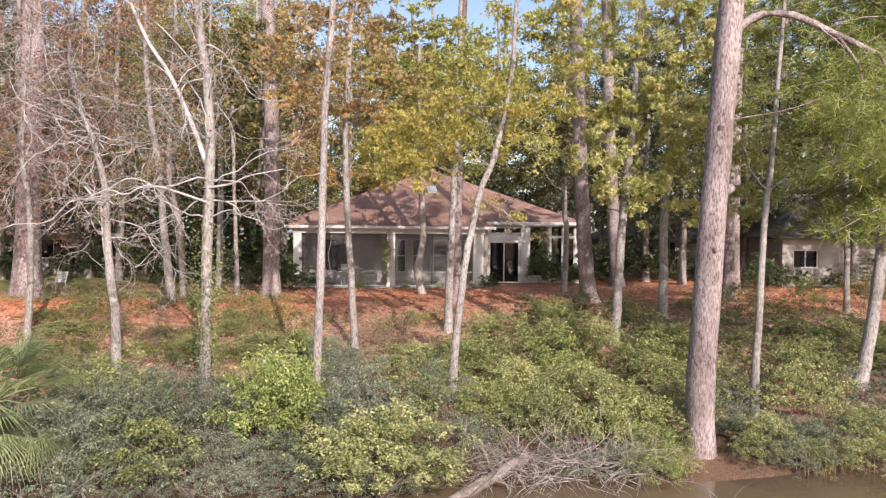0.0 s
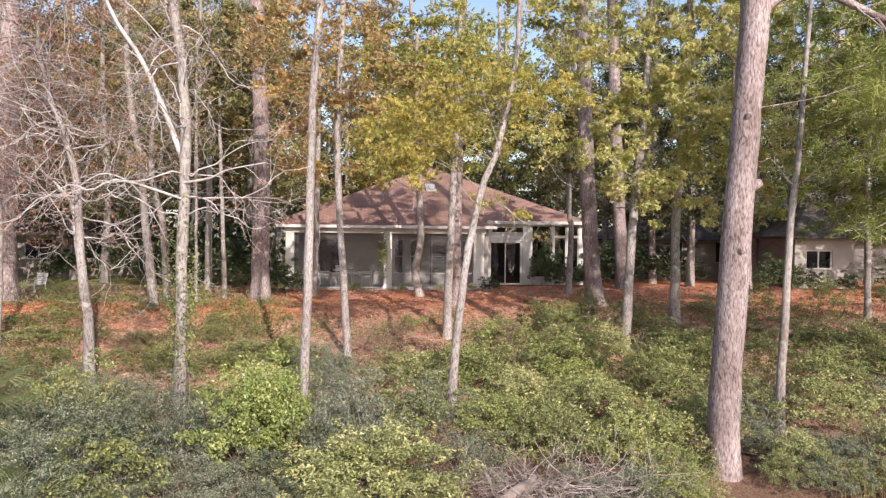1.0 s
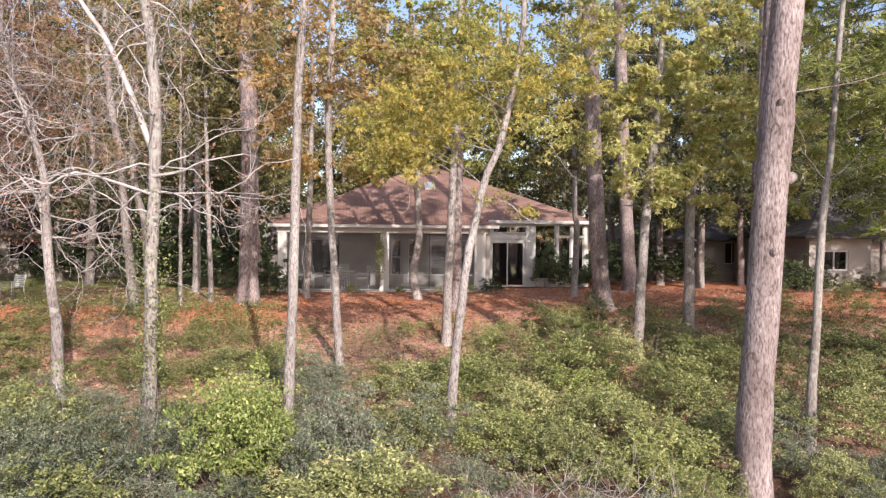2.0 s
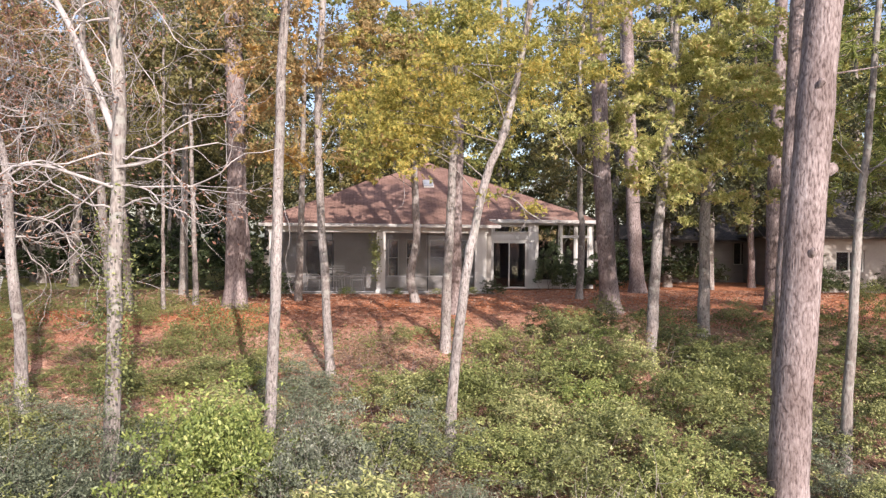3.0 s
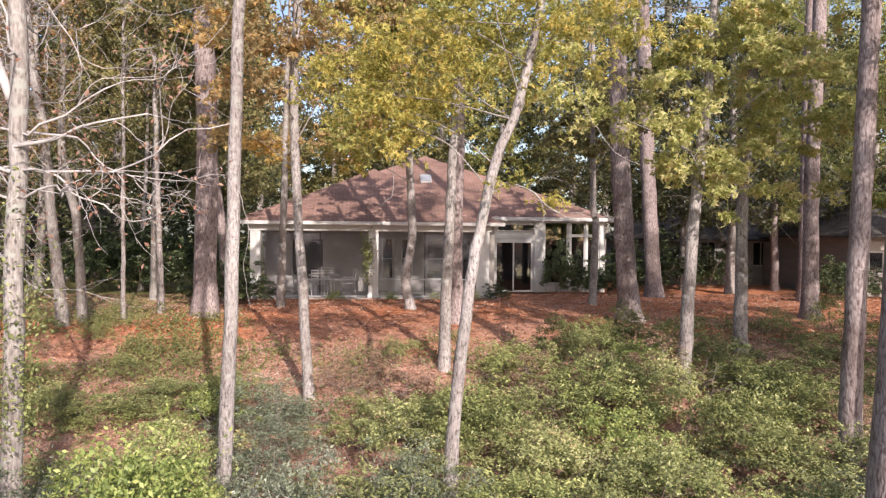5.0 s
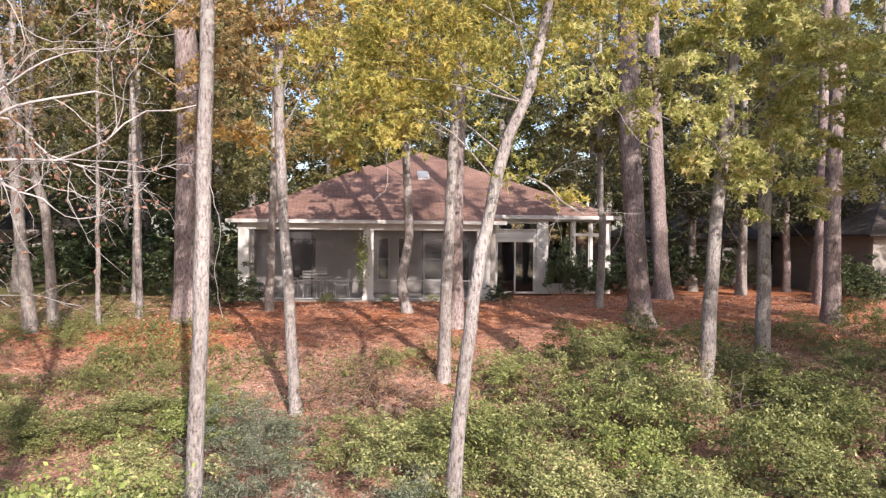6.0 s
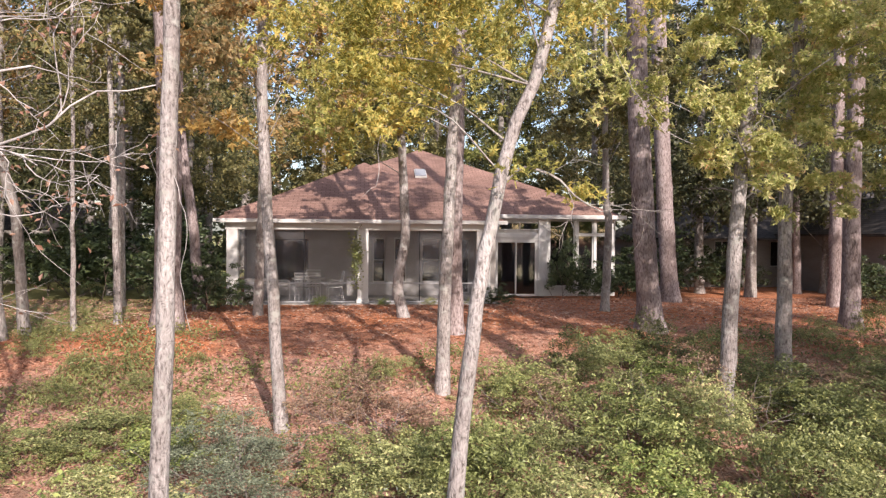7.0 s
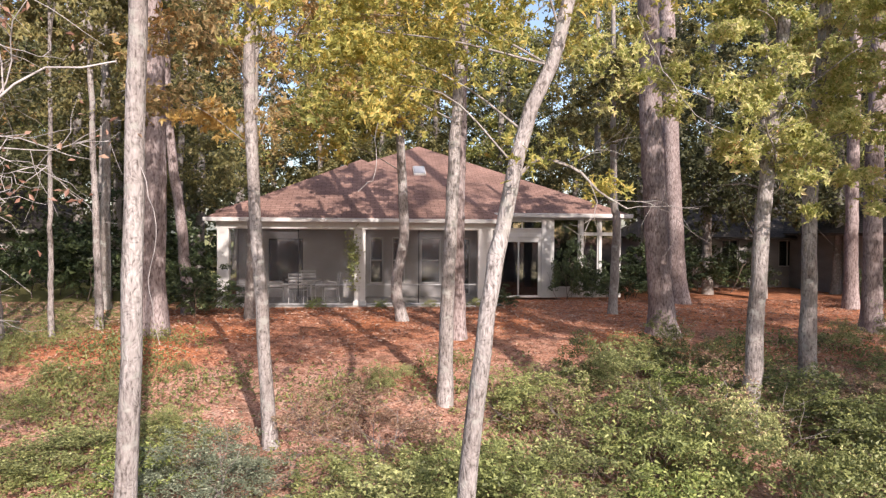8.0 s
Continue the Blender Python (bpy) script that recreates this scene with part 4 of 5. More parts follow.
    make_tree("sweetgum_tree", "thin trunk with dark leaves beside the garden room", [base_at(8.39, 30.0), (8.48, 30, 2.6), (8.38, 30, 3.7), (8.3, 30, 9)],
              0.13, 0.06, blobs=[(8.2, 30, 6.0, 1.8, 1.5, 1.4, 1500), (9.6, 30, 7.4, 1.8, 1.5, 1.4, 1400)], leaf_mat=WOOD_LEAF, leaf=0.15, lobes=3, mat=GREY_BARK)
    make_tree("sweetgum_tree", "slender pale trunk with a few tan leaves", [base_at(-1.12, 16.85), (-1.05, 16.85, -0.8), (-0.94, 16.85, 2.54), (-0.89, 16.85, 5.16), (-0.71, 16.85, 7.76), (-0.5, 16.85, 11)],
              0.106, 0.062, blobs=[(-0.9, 16.6, 7.0, 1.6, 1.2, 1.0, 900), (-0.2, 17, 9.0, 2, 1.5, 1.2, 900)], leaf_mat=TAN_LEAF, leaf=0.1, lobes=3, limbs=7, reach=1.0, limb_from=0.55, **gum)
    make_tree("sweetgum_tree", "leaning pale trunk under orange-tan autumn leaves", [base_at(-0.26, 21.2), (-0.3, 21.2, -0.6), (-0.5, 21.2, 2.6), (-0.6, 21.2, 5.1), (-0.48, 21.2, 8.2), (-0.3, 21.2, 12)],
              0.108, 0.065, blobs=[(-1.3, 21.0, 5.6, 1.3, 1.1, 0.8, 800), (0.5, 21.0, 6.3, 1.5, 1.2, 1.2, 1300), (-0.8, 21.2, 8.0, 2.4, 1.8, 1.5, 2600), (0.6, 21.5, 4.4, 0.7, 0.6, 0.5, 250), (-1.9, 21, 4.5, 0.7, 0.6, 0.4, 260)],
              leaf_mat=TAN_LEAF, leaf=0.12, lobes=3, slim=0.4, accent=([(-1.75, 21.6, 4.15, 0.8, 0.5, 0.24, 360), (-2.3, 21.3, 6.6, 0.6, 0.5, 0.35, 200)], ORANGE_LEAF, "bright orange autumn leaves"), limb_mat=GREY_BARK, limbs=6, reach=1.2, limb_from=0.45, **gum)
    make_tree("sweetgum_tree", "thin grey trunk standing before the porch screen", [base_at(-1.9, 29.4), (-1.83, 29.4, 2.2), (-1.78, 29.4, 4.0), (-1.7, 29.4, 9)],
              0.13, 0.07, blobs=[(-1.7, 29.2, 7.6, 1.8, 1.5, 1.5, 1100)], leaf_mat=TAN_LEAF, leaf=0.14, lobes=3, mat=GREY_BARK)
    ivy = Geo()
    z = rng.normal(0.9, 0.9, 1700)
    a = rng.uniform(0, 2 * math.pi, 1700)
    r = 0.14 + np.abs(rng.normal(0, 0.11, 1700)) * (1 + (z > 1) * (z < 2.2))
    ivy.leaves(np.stack([-3.27 + r * np.cos(a), 15.6 + r * np.sin(a), z], -1), 0.06, slim=0.6)
    tagged(new("ivy", ivy.mesh("ivy", DEEP_SHRUB)), "green ivy climbing the trunk of a bare tree", "ivy", kind="stuff")
    creeper = Geo()
    z = np.concatenate([rng.normal(1.75, 0.3, 330), rng.uniform(0.5, 1.6, 130)])
    creeper.leaves(np.stack([0.8 + rng.normal(0, 0.11, 460), 32.3 + rng.normal(0, 0.05, 460), z], -1), 0.09, slim=0.6)
    tagged(new("creeper", creeper.mesh("creeper", DEEP_SHRUB)), "creeper hanging on a white porch column", "creeper", kind="stuff")
    # bare and nearly bare trees on the open side of the bank
    make_tree("bare_tree", "crooked pale bare tree with tangled white twigs", [base_at(-6.4, 19.4), (-6.45, 19.4, 0.16), (-6.62, 19.4, 1.78), (-6.72, 19.4, 3.54), (-7.0, 19.4, 4.71), (-7.42, 19.4, 5.86), (-7.6, 19.4, 7.2), (-7.2, 19.4, 9.5)],
              # the leaf masses, two of them out of view, are added to shade the lawn
              0.135, 0.02, blobs=[(-7.4, 19.4, 7.7, 2.4, 1.7, 1.0, 2800), (-7.0, 19.0, 10.6, 3.2, 2.0, 1.2, 4200), (-10.2, 18.6, 10.4, 2.4, 2.0, 1.2, 3600)], limbs=60, reach=2.9, limb_from=0.32, bare=4200, stout=0.15, droop=0.0, bend=0.42, leaf_mat=RUST_LEAF, leaf=0.07, limb_mat=TWIG,
              extra=[([(-6.48, 19.5, 0.2), (-6.78, 19.6, 1.92), (-6.89, 19.6, 2.96), (-7.29, 19.6, 3.55)], 0.06, 0.025), ([(-6.7, 19.4, 3.2), (-7.4, 19.1, 3.15), (-7.9, 18.9, 2.6), (-8.7, 18.7, 2.5), (-9.4, 18.4, 2.0)], 0.03, 0.01),
                     ([(-6.72, 19.4, 3.4), (-6.0, 19.2, 3.75), (-5.2, 19.0, 3.4), (-4.6, 19.0, 2.4)], 0.026, 0.01)], **gum)
    make_tree("bare_tree", "ivy-clad pale tree with forked limbs and bare twigs", [base_at(-3.3, 15.6), (-3.29, 15.6, -0.5), (-3.25, 15.6, 1.9), (-3.19, 15.6, 3.69), (-3.24, 15.6, 5.47), (-3.46, 15.6, 7.24), (-3.5, 15.6, 11)],
              # rust leaf masses added overhead, mostly unseen, as shade for lawn edge and hedge
              0.125, 0.07, blobs=[(-4.6, 15.7, 7.9, 2.2, 1.5, 0.9, 2800), (-4.0, 15.6, 10.4, 2.8, 1.8, 1.1, 3600)], limbs=34, reach=2.2, limb_from=0.43, bare=1800, droop=0.0, stout=0.12, bend=0.4, leaf_mat=RUST_LEAF, leaf=0.07, limb_mat=TWIG,
              extra=[([(-3.19, 15.6, 3.6), (-3.56, 15.6, 4.63), (-4.03, 15.6, 5.68), (-4.5, 15.6, 6.4), (-5.0, 15.6, 7.6)], 0.058, 0.03), ([(-3.2, 15.5, 3.3), (-2.7, 15.4, 3.38), (-2.36, 15.4, 3.55), (-1.66, 15.4, 3.7)], 0.026, 0.009),
                     ([(-3.25, 15.5, 3.0), (-4.2, 15.0, 3.3), (-4.7, 15.0, 3.1), (-5.2, 15.2, 3.2), (-6.0, 15.3, 2.7)], 0.026, 0.009)], mat=GREY_BARK)
    for x, y, h, lab in ((-9.6, 21.5, 9, "bare tree with fine pinkish twigs and rust leaves"), (-14.2, 20.5, 9, "bare tree with sweeping grey twigs"),
                         (-14.5, 24.5, 10, "nearly bare tree with rust leaves")):
        make_tree("bare_tree", lab, [base_at(x, y), (x + 0.1, y, 2.5), (x - 0.15, y, 5), (x + 0.2, y, h)], 0.1, 0.04, limbs=36, reach=2.8, limb_from=0.42, bare=6500, bend=0.36, leaf_mat=RUST_LEAF if y < 26 else TAN_LEAF, leaf=0.085,
                  limb_mat=GREY_TWIG, droop=0.01, mat=GREY_BARK)
    make_tree("bare_tree", "slim grey tree with thinning tan leaves at the lawn's edge", [base_at(-6.53, 24.8), (-6.78, 24.8, 2.6), (-6.96, 24.8, 4.67), (-7.3, 24.8, 7), (-7.4, 24.8, 10)], 0.14, 0.07, limbs=9, reach=1.8, limb_from=0.4,
              blobs=[(-7.4, 24.6, 6.2, 1.9, 1.6, 1.2, 1000), (-7.8, 24.4, 4.5, 1.5, 1.2, 0.7, 700), (-10.2, 24.6, 5.2, 1.6, 1.3, 0.8, 800), (-7.8, 24.9, 8.6, 2.6, 2.0, 1.5, 2200), (-9.6, 25.0, 7.6, 1.8, 1.6, 1.2, 1100)], leaf_mat=TAN_LEAF, leaf=0.11, mat=GREY_BARK)
    make_tree("bare_tree", "slim grey twin tree with olive leaves at the lawn's edge", [base_at(-6.25, 25.3), (-6.37, 25.2, 2.6), (-6.71, 25.2, 4.5), (-6.6, 25.2, 9)], 0.12, 0.06, limbs=7, reach=1.6, limb_from=0.4,
              blobs=[(-5.8, 25.2, 6.0, 1.6, 1.5, 1.1, 900), (-5.2, 24.8, 4.6, 1.3, 1.1, 0.7, 600), (-5.6, 25.3, 8.4, 2.2, 2.0, 1.4, 1900)], leaf_mat=WOOD_LEAF, leaf=0.11, mat=GREY_BARK)
    for x, y, dx, r, m, lab in ((-4.66, 26.4, -0.15, 0.085, PALE_BARK, "very thin pale trunk in the shade"), (-5.51, 26.0, 0.0, 0.06, PALE_BARK, "thin pale sapling trunk at the lawn's edge"), (-6.46, 31.9, 0.05, 0.16, GREY_BARK, "grey shaded trunk behind the bank"),
                                                                (-3.75, 30.6, -0.5, 0.17, PINE_BARK, "leaning brown trunk by the hedge"), (17.09, 24.0, -0.1, 0.11, GREY_BARK, "thin grey trunk on the shaded bank"),
                                (-8.2, 36, 0.2, 0.1, GREY_BARK, "thin trunk behind the lawn")):
        make_tree("slim_tree", lab, [base_at(x, y), (x + dx * 0.4, y, 2.5), (x + dx, y, 5.0), (x + dx * 1.3, y, 9)], r, r * 0.5,
                  blobs=[(x + dx, y, 7.2, 1.8, 1.5, 1.5, 900), (x + dx + 0.4, y, 8.6, 2.6, 2.0, 1.3, 1200)], leaf_mat=WOOD_LEAF if x < 0 else PALE_LEAF, leaf=0.15, lobes=3, mat=m, sides=10)
    make_tree("slim_tree", "thin leaning brown trunk among the shrubs", [base_at(9.28, 16.2), (9.39, 16.2, 1.3), (9.51, 16.2, 3.1), (9.6, 16.2, 4.0), (9.8, 16.2, 7), (10.1, 16.2, 11)], 0.1, 0.025, mat=GREY_BARK, limbs=6, limb_from=0.4, reach=1.0)
    make_tree("slim_tree", "leaning pale trunk with peeling bark by the water", [base_at(13.05, 17.8), (13.26, 17.8, -0.89), (13.57, 17.8, 1.2), (13.7, 17.8, 3), (13.8, 17.8, 8)], 0.17, 0.1,
              # the highest mass, largely out of view, is added to shade the terrace behind
              blobs=[(14.0, 17.8, 3.2, 1.1, 1.0, 1.0, 900), (13.8, 17.8, 5.8, 2.0, 1.5, 1.4, 2600), (14.6, 18.2, 8.6, 3.0, 2.0, 1.5, 3400)], leaf_mat=PALE_LEAF, leaf=0.12, lobes=3, mat=PALE_BARK)


build_trees()


def build_pine_boughs():
    """Needle tufts on the branches of a young pine at the water's edge."""
    x, y = 14.6, 16.6
    t = thing("pine_tree", "pine with long soft needle boughs over the bank", "pine tree", at=base_at(x, y))
    p = curve_pts([base_at(x, y), (x + 0.1, y, 3), (x + 0.2, y, 7), (x + 0.2, y, 11)], 20)
    g = Geo()
    g.tube(p, np.linspace(0.22, 0.1, 20), 12, 0.03)
    geo_part("trunk", g, PINE_BARK, t, smooth=True)
    g, lg = Geo(), Geo()
    for k in range(160):
        i = rng.integers(6, 19)
        # boughs from 90 on go all round, many unseen, to shade trunks and terrace
        a = math.pi + (rng.normal(0, 0.75) if k < 90 else rng.uniform(-math.pi, math.pi))
        L = rng.uniform(2.4, 5.6)
        q = curve_pts([p[i], p[i] + np.array([math.cos(a) * L * 0.55, math.sin(a) * L * 0.4, 0.35]), p[i] + np.array([math.cos(a) * L, math.sin(a) * L * 0.7, -0.3])], 9)
        g.tube(q, np.linspace(0.03, 0.008, 9), 5)
        for j in range(3, 9):
            for _ in range(4):
                c = q[j] + rng.normal(0, 0.16, 3)
                n = 17
                d = rng.standard_normal((n, 3)) + np.array([math.cos(a), math.sin(a), -0.1]) * 0.9
                d /= np.linalg.norm(d, axis=1)[:, None]
                s = np.cross(d, rng.standard_normal((n, 3)))
                s /= np.linalg.norm(s, axis=1)[:, None]
                ln = rng.uniform(0.16, 0.3, n)[:, None]
                v = np.stack([c + s * 0.011, c - s * 0.011, c + d * ln - s * 0.004, c + d * ln + s * 0.004], 1).reshape(-1, 3)
                lg.add(v, np.arange(n)[:, None] * 4 + np.array([[0, 1, 2, 3]]))
    tagged(geo_part("branchwork", g, PINE_BARK, t, smooth=True), kind="stuff")
    geo_part("crown", lg, NEEDLE, t)


build_pine_boughs()


def build_wood():
    """The wood behind the houses: a few kinds of tree, repeated."""
    kinds = []
    for name, lab, mat, leaf_mat, blobs, leaf in (
            ("wood_tree", "olive-green broadleaf tree of the wood behind", GREY_BARK, WOOD_LEAF, [(0, 0, 6.5, 3.0, 2.8, 2.6, 4000), (0.6, 0, 11, 3.2, 3.0, 2.6, 3600), (-0.4, 0, 15, 2.6, 2.4, 2.4, 2600)], 0.2),
            ("wood_tree", "dark evergreen oak of the wood behind", GREY_BARK, DARK_LEAF, [(0, 0, 5, 3.2, 3.0, 2.4, 4100), (-0.5, 0, 9.5, 3.4, 3.2, 2.8, 3800), (0.3, 0, 13.5, 2.8, 2.8, 2.2, 1700)], 0.225),
            ("wood_tree", "yellowing broadleaf tree of the wood behind", GREY_BARK, GUM_LEAF, [(0, 0, 7.5, 2.8, 2.6, 2.4, 3600), (0.5, 0, 12, 3.0, 2.8, 2.6, 3300), (-0.4, 0, 16, 2.4, 2.2, 2.2, 1700)], 0.225),
            ("wood_tree", "tan autumn tree of the wood behind", GREY_BARK, TAN_LEAF, [(0, 0, 7.5, 2.8, 2.6, 2.6, 3500), (-0.5, 0, 12, 2.8, 2.6, 2.6, 3200), (0.4, 0, 16, 2.4, 2.2, 2.0, 1600)], 0.225),
            ("wood_pine", "tall pine of the wood behind", PINE_BARK, NEEDLE, [(0, 0, 9, 2.4, 2.4, 2.0, 3500), (0.4, 0, 13, 2.6, 2.5, 2.2, 3300), (0, 0, 17, 2.2, 2.1, 2.0, 1800)], 0.46)):
        n_pine = name == "wood_pine"
        kinds.append(make_tree(name, lab, [(0, 0, 0), (0.15, 0, 6), (-0.1, 0, 12), (0.1, 0, 19)], 0.24, 0.09, mat, blobs, leaf_mat, leaf, limbs=2, reach=2.0, sides=8, arms=16,
                               slim=0.1 if n_pine else 0.7, per=60, spread=0.45, fine=True, category="pine tree" if n_pine else "tree", group="wood behind the houses"))
    near = []
    for lab, leaf_mat, k in (("olive-green broadleaf tree between the houses", WOOD_LEAF, 7.0), ("dark evergreen oak between the houses", DARK_LEAF, 5.5)):
        near.append(make_tree("wood_tree", lab, [(0, 0, 0), (0.2, 0, 6), (-0.1, 0, 12), (0.1, 0, 18)], 0.24, 0.09, GREY_BARK,
                              [(0, 0, k, 3.1, 2.9, 2.5, 6200), (0.3, 0, k + 4.3, 3.3, 3.1, 2.8, 4000), (-0.3, 0, k + 8.5, 2.8, 2.6, 2.4, 1500)], leaf_mat, 0.185,
                              limbs=3, reach=2.0, sides=8, arms=14, slim=0.65, per=60, spread=0.38, fine=True, group="wood behind the houses"))
    spots = []
    for row, (y, step, x0, x1) in enumerate(((46, 5.6, -30, 40), (55, 5.6, -36, 46), (66, 6.4, -44, 54))):
        x = x0 + (row % 2) * 2.2
        while x < x1:
            spots.append((x + rng.uniform(-1.2, 1.2), y + rng.uniform(-2.0, 2.4), row))
            x += step
    for x, y, row in spots:
        if abs(x - 0.6) < 3.4 or (17 < x < 20.5 and row > 0):
            continue
        if -5.2 < x < 12.2 and y < 52.2:
            y = 52.5 + rng.uniform(0, 1.5)
        if -34 < x < -11 and y < 54:
            y = 55 + rng.uniform(0, 1.5)
        if 13.8 < x < 38.5 and y < 52:
            y = 53 + rng.uniform(0, 1.5)
        k = rng.choice(5, p=[0.24, 0.3, 0.08, 0.22, 0.16] if x < 2 else [0.34, 0.34, 0.14, 0.04, 0.14])
        s = rng.uniform(0.95, 1.3) * (1.0 if row < 2 else 1.12)
        c = copy_thing(kinds[k], pose(x, y, 0, 0, 0, rng.uniform(0, 360)))
        c.scale = (s, s, s)
    # trees between the houses
    for x, y, k, s in ((-8.5, 39, 1, 0.8), (-10.5, 46, 0, 0.9), (-6.5, 44, 1, 0.95), (-14.5, 38.5, 3, 0.8), (-18, 37, 0, 0.85), (-24, 36, 1, 0.85), (13.4, 40, 1, 0.9), (13.2, 46, 0, 0.95), (14.6, 36.5, 1, 0.8),
                       (-5.6, 37.5, 0, 0.7), (-11.5, 43.5, 0, 1.0), (-15.2, 39.5, 1, 1.0), (-20.5, 38.0, 0, 1.0), (-8.2, 48.5, 1, 1.1), (-16.5, 55.0, 0, 1.1), (2.2, 54.0, 1, 0.85), (5.6, 55.0, 0, 0.9), (-1.5, 58.0, 1, 0.8), (26, 36, 1, 0.85), (30, 33, 0, 0.9), (18.6, 36.2, 4, 0.7), (24.5, 29.5, 1, 0.8), (-29, 32, 0, 0.9), (-15.5, 33.5, 1, 0.85), (-20.5, 31, 1, 0.9), (-12.2, 36.2, 1, 0.8), (-25.5, 28, 1, 0.9), (15.8, 34.8, 1, 0.85), (22.8, 27.5, 0, 0.9), (20, 36.5, 1, 0.8)):
        c = copy_thing(near[k] if k < 2 else kinds[k], pose(x, y, 0, 0, 0, rng.uniform(0, 360)))
        c.scale = (s, s, s)
    for x, y, s in ((-1.6, 54.5, 0.72), (1.4, 57, 1.0), (3.4, 60, 1.15), (-0.4, 66, 1.3)):
        c = copy_thing(kinds[0], pose(x, y, 0, 0, 0, 40 * x))
        c.scale = (s * 1.3, s * 1.3, s)
    # the dim thicket under the wood
    g = Geo()
    n = 15000
    x, y, z = rng.uniform(-60, 70, n), rng.uniform(53, 82, n), 6.5 * rng.uniform(0, 1, n) ** 1.3
    g.leaves(np.stack([x, y, z], -1), 0.7, slim=0.6)
    tagged(new("thicket", g.mesh("thicket", DARK_LEAF)), "dim evergreen thicket under the wood behind", "thicket", kind="stuff")
    # the wood on the pond's far shore
    g = Geo()
    n = 9000
    x, y, z = rng.uniform(-120, 120, n), rng.uniform(-110, -92, n), 0.3 + 15 * rng.uniform(0, 1, n) ** 0.8
    g.leaves(np.stack([x, y, z], -1), 1.7, slim=0.7)
    tagged(new("far_wood", g.mesh("far_wood", WOOD_LEAF)), "distant olive-green wood on the far shore", "wood", kind="stuff")
    for k in kinds + near:
        k.location = (rng.uniform(-70, 80), 88 + rng.uniform(0, 8), 0.3)


rng = np.random.default_rng(11)
build_wood()

# ---------------------------------------------------------------- shrubs on the bank


def make_shrub(name, label, leaf_mat, leaf, n, slim, tufts=95, twigs=5, twig_mat=None, shoots=9, tuft=0.15, kite=False):
    """A lumpy shrub of leaf tufts on a shell about 1 m in radius and 1.4 m high, with shoots and bare twigs."""
    s = thing(name, label, "shrub", "shrubs on the bank")
    h = 1.4
    g = Geo()
    for _ in range(twigs):
        a = rng.uniform(0, 2 * math.pi)
        w = np.array([math.cos(a) * 0.7, math.sin(a) * 0.7, rng.uniform(0.5, 1.4)])
        grow(g, (rng.normal(0, 0.3), rng.normal(0, 0.3), -0.2), w, h * rng.uniform(0.8, 1.15), 0.011, 1, 0.0, kids=3, sides=4)
    tagged(geo_part("branchwork", g, twig_mat or BROWN_TWIG, s, rel=False), kind="stuff")
    seed = rng.uniform(0, 50)
    pts = []
    for _ in range(tufts):
        d = rng.standard_normal(3)
        d[2] = abs(d[2]) * 1.1 - 0.25
        d /= np.linalg.norm(d)
        lump = 0.84 + 0.7 * noise.noise((d[0] * 1.7 + seed, d[1] * 1.7, d[2] * 1.7))
        c = d * (1.0, 1.0, h * 0.66) * lump * rng.uniform(0.6, 1.18) + (0, 0, h * 0.36)
        m = int(n / tufts * rng.uniform(0.5, 1.5))
        q = rng.standard_normal((m, 3))
        q /= np.linalg.norm(q, axis=1)[:, None]
        q[:, 2] = np.where(q[:, 2] < -0.3, -q[:, 2], q[:, 2])
        pts.append(c + q * tuft * rng.uniform(0.7, 1.3) * rng.uniform(0.25, 1.0, m)[:, None] ** 0.5)
    for _ in range(shoots):
        a, d = rng.uniform(0, 2 * math.pi), rng.uniform(0, 0.85)
        m = 34
        t = rng.uniform(0, 1, m)[:, None]
        lean = rng.normal(0, 0.3, 2)
        foot = h * 0.9 * math.sqrt(1 - d * d * 0.9)
        pts.append(np.array([math.cos(a) * d, math.sin(a) * d, foot]) + t * np.array([lean[0], lean[1], rng.uniform(0.2, 0.5)]) + rng.standard_normal((m, 3)) * 0.035)
    pts = np.concatenate(pts)
    pts[:, 2] = np.abs(pts[:, 2])
    lg = Geo()
    lg.small_leaves(pts, leaf, up=0.45, slim=slim, kite=kite)
    geo_part("foliage", lg, leaf_mat, s, rel=False)
    return s


def shrub_height(x, y):
    """How tall the scrub grows: high at the water on the open side, low up the slope, lower before the trunks whose feet are bare."""
    shore = np.interp(x, [-9, -5, -3, -1.6, 0, 1.5, 3, 5, 6, 8, 12, 16], [1.5, 1.7, 1.8, 1.95, 1.6, 1.2, 1.15, 1.2, 1.2, 1.15, 1.2, 1.3])
    slope = np.interp(x, [-9, -5, -3, 0, 3, 6, 8, 16], [0.6, 0.65, 0.8, 1.1, 1.25, 1.35, 1.1, 1.1])
    h = float(np.interp(y, [15.2, 16.6, 19.0, 21.5, 23], [shore, (shore + slope) / 2 if x > -2.5 else slope, slope, slope * 0.75, slope * 0.55]))
    if -2.5 < x < -0.5 and y < 14.3:
        h = min(h, 0.85)
    for tx, ty, top in ((-1.12, 16.85, 1.1), (2.15, 17.0, 0.8), (9.28, 16.2, 0.6), (13.05, 17.8, 0.5), (-6.4, 19.4, 0.6), (-0.26, 21.2, 0.6)):
        on_way = 0.7 + (tx - 0.7) * (y - 3) / (ty - 3)
        if ty - 2.6 < y < ty + 0.3 and abs(x - on_way) < 0.8:
            h = min(h, top)
    return h


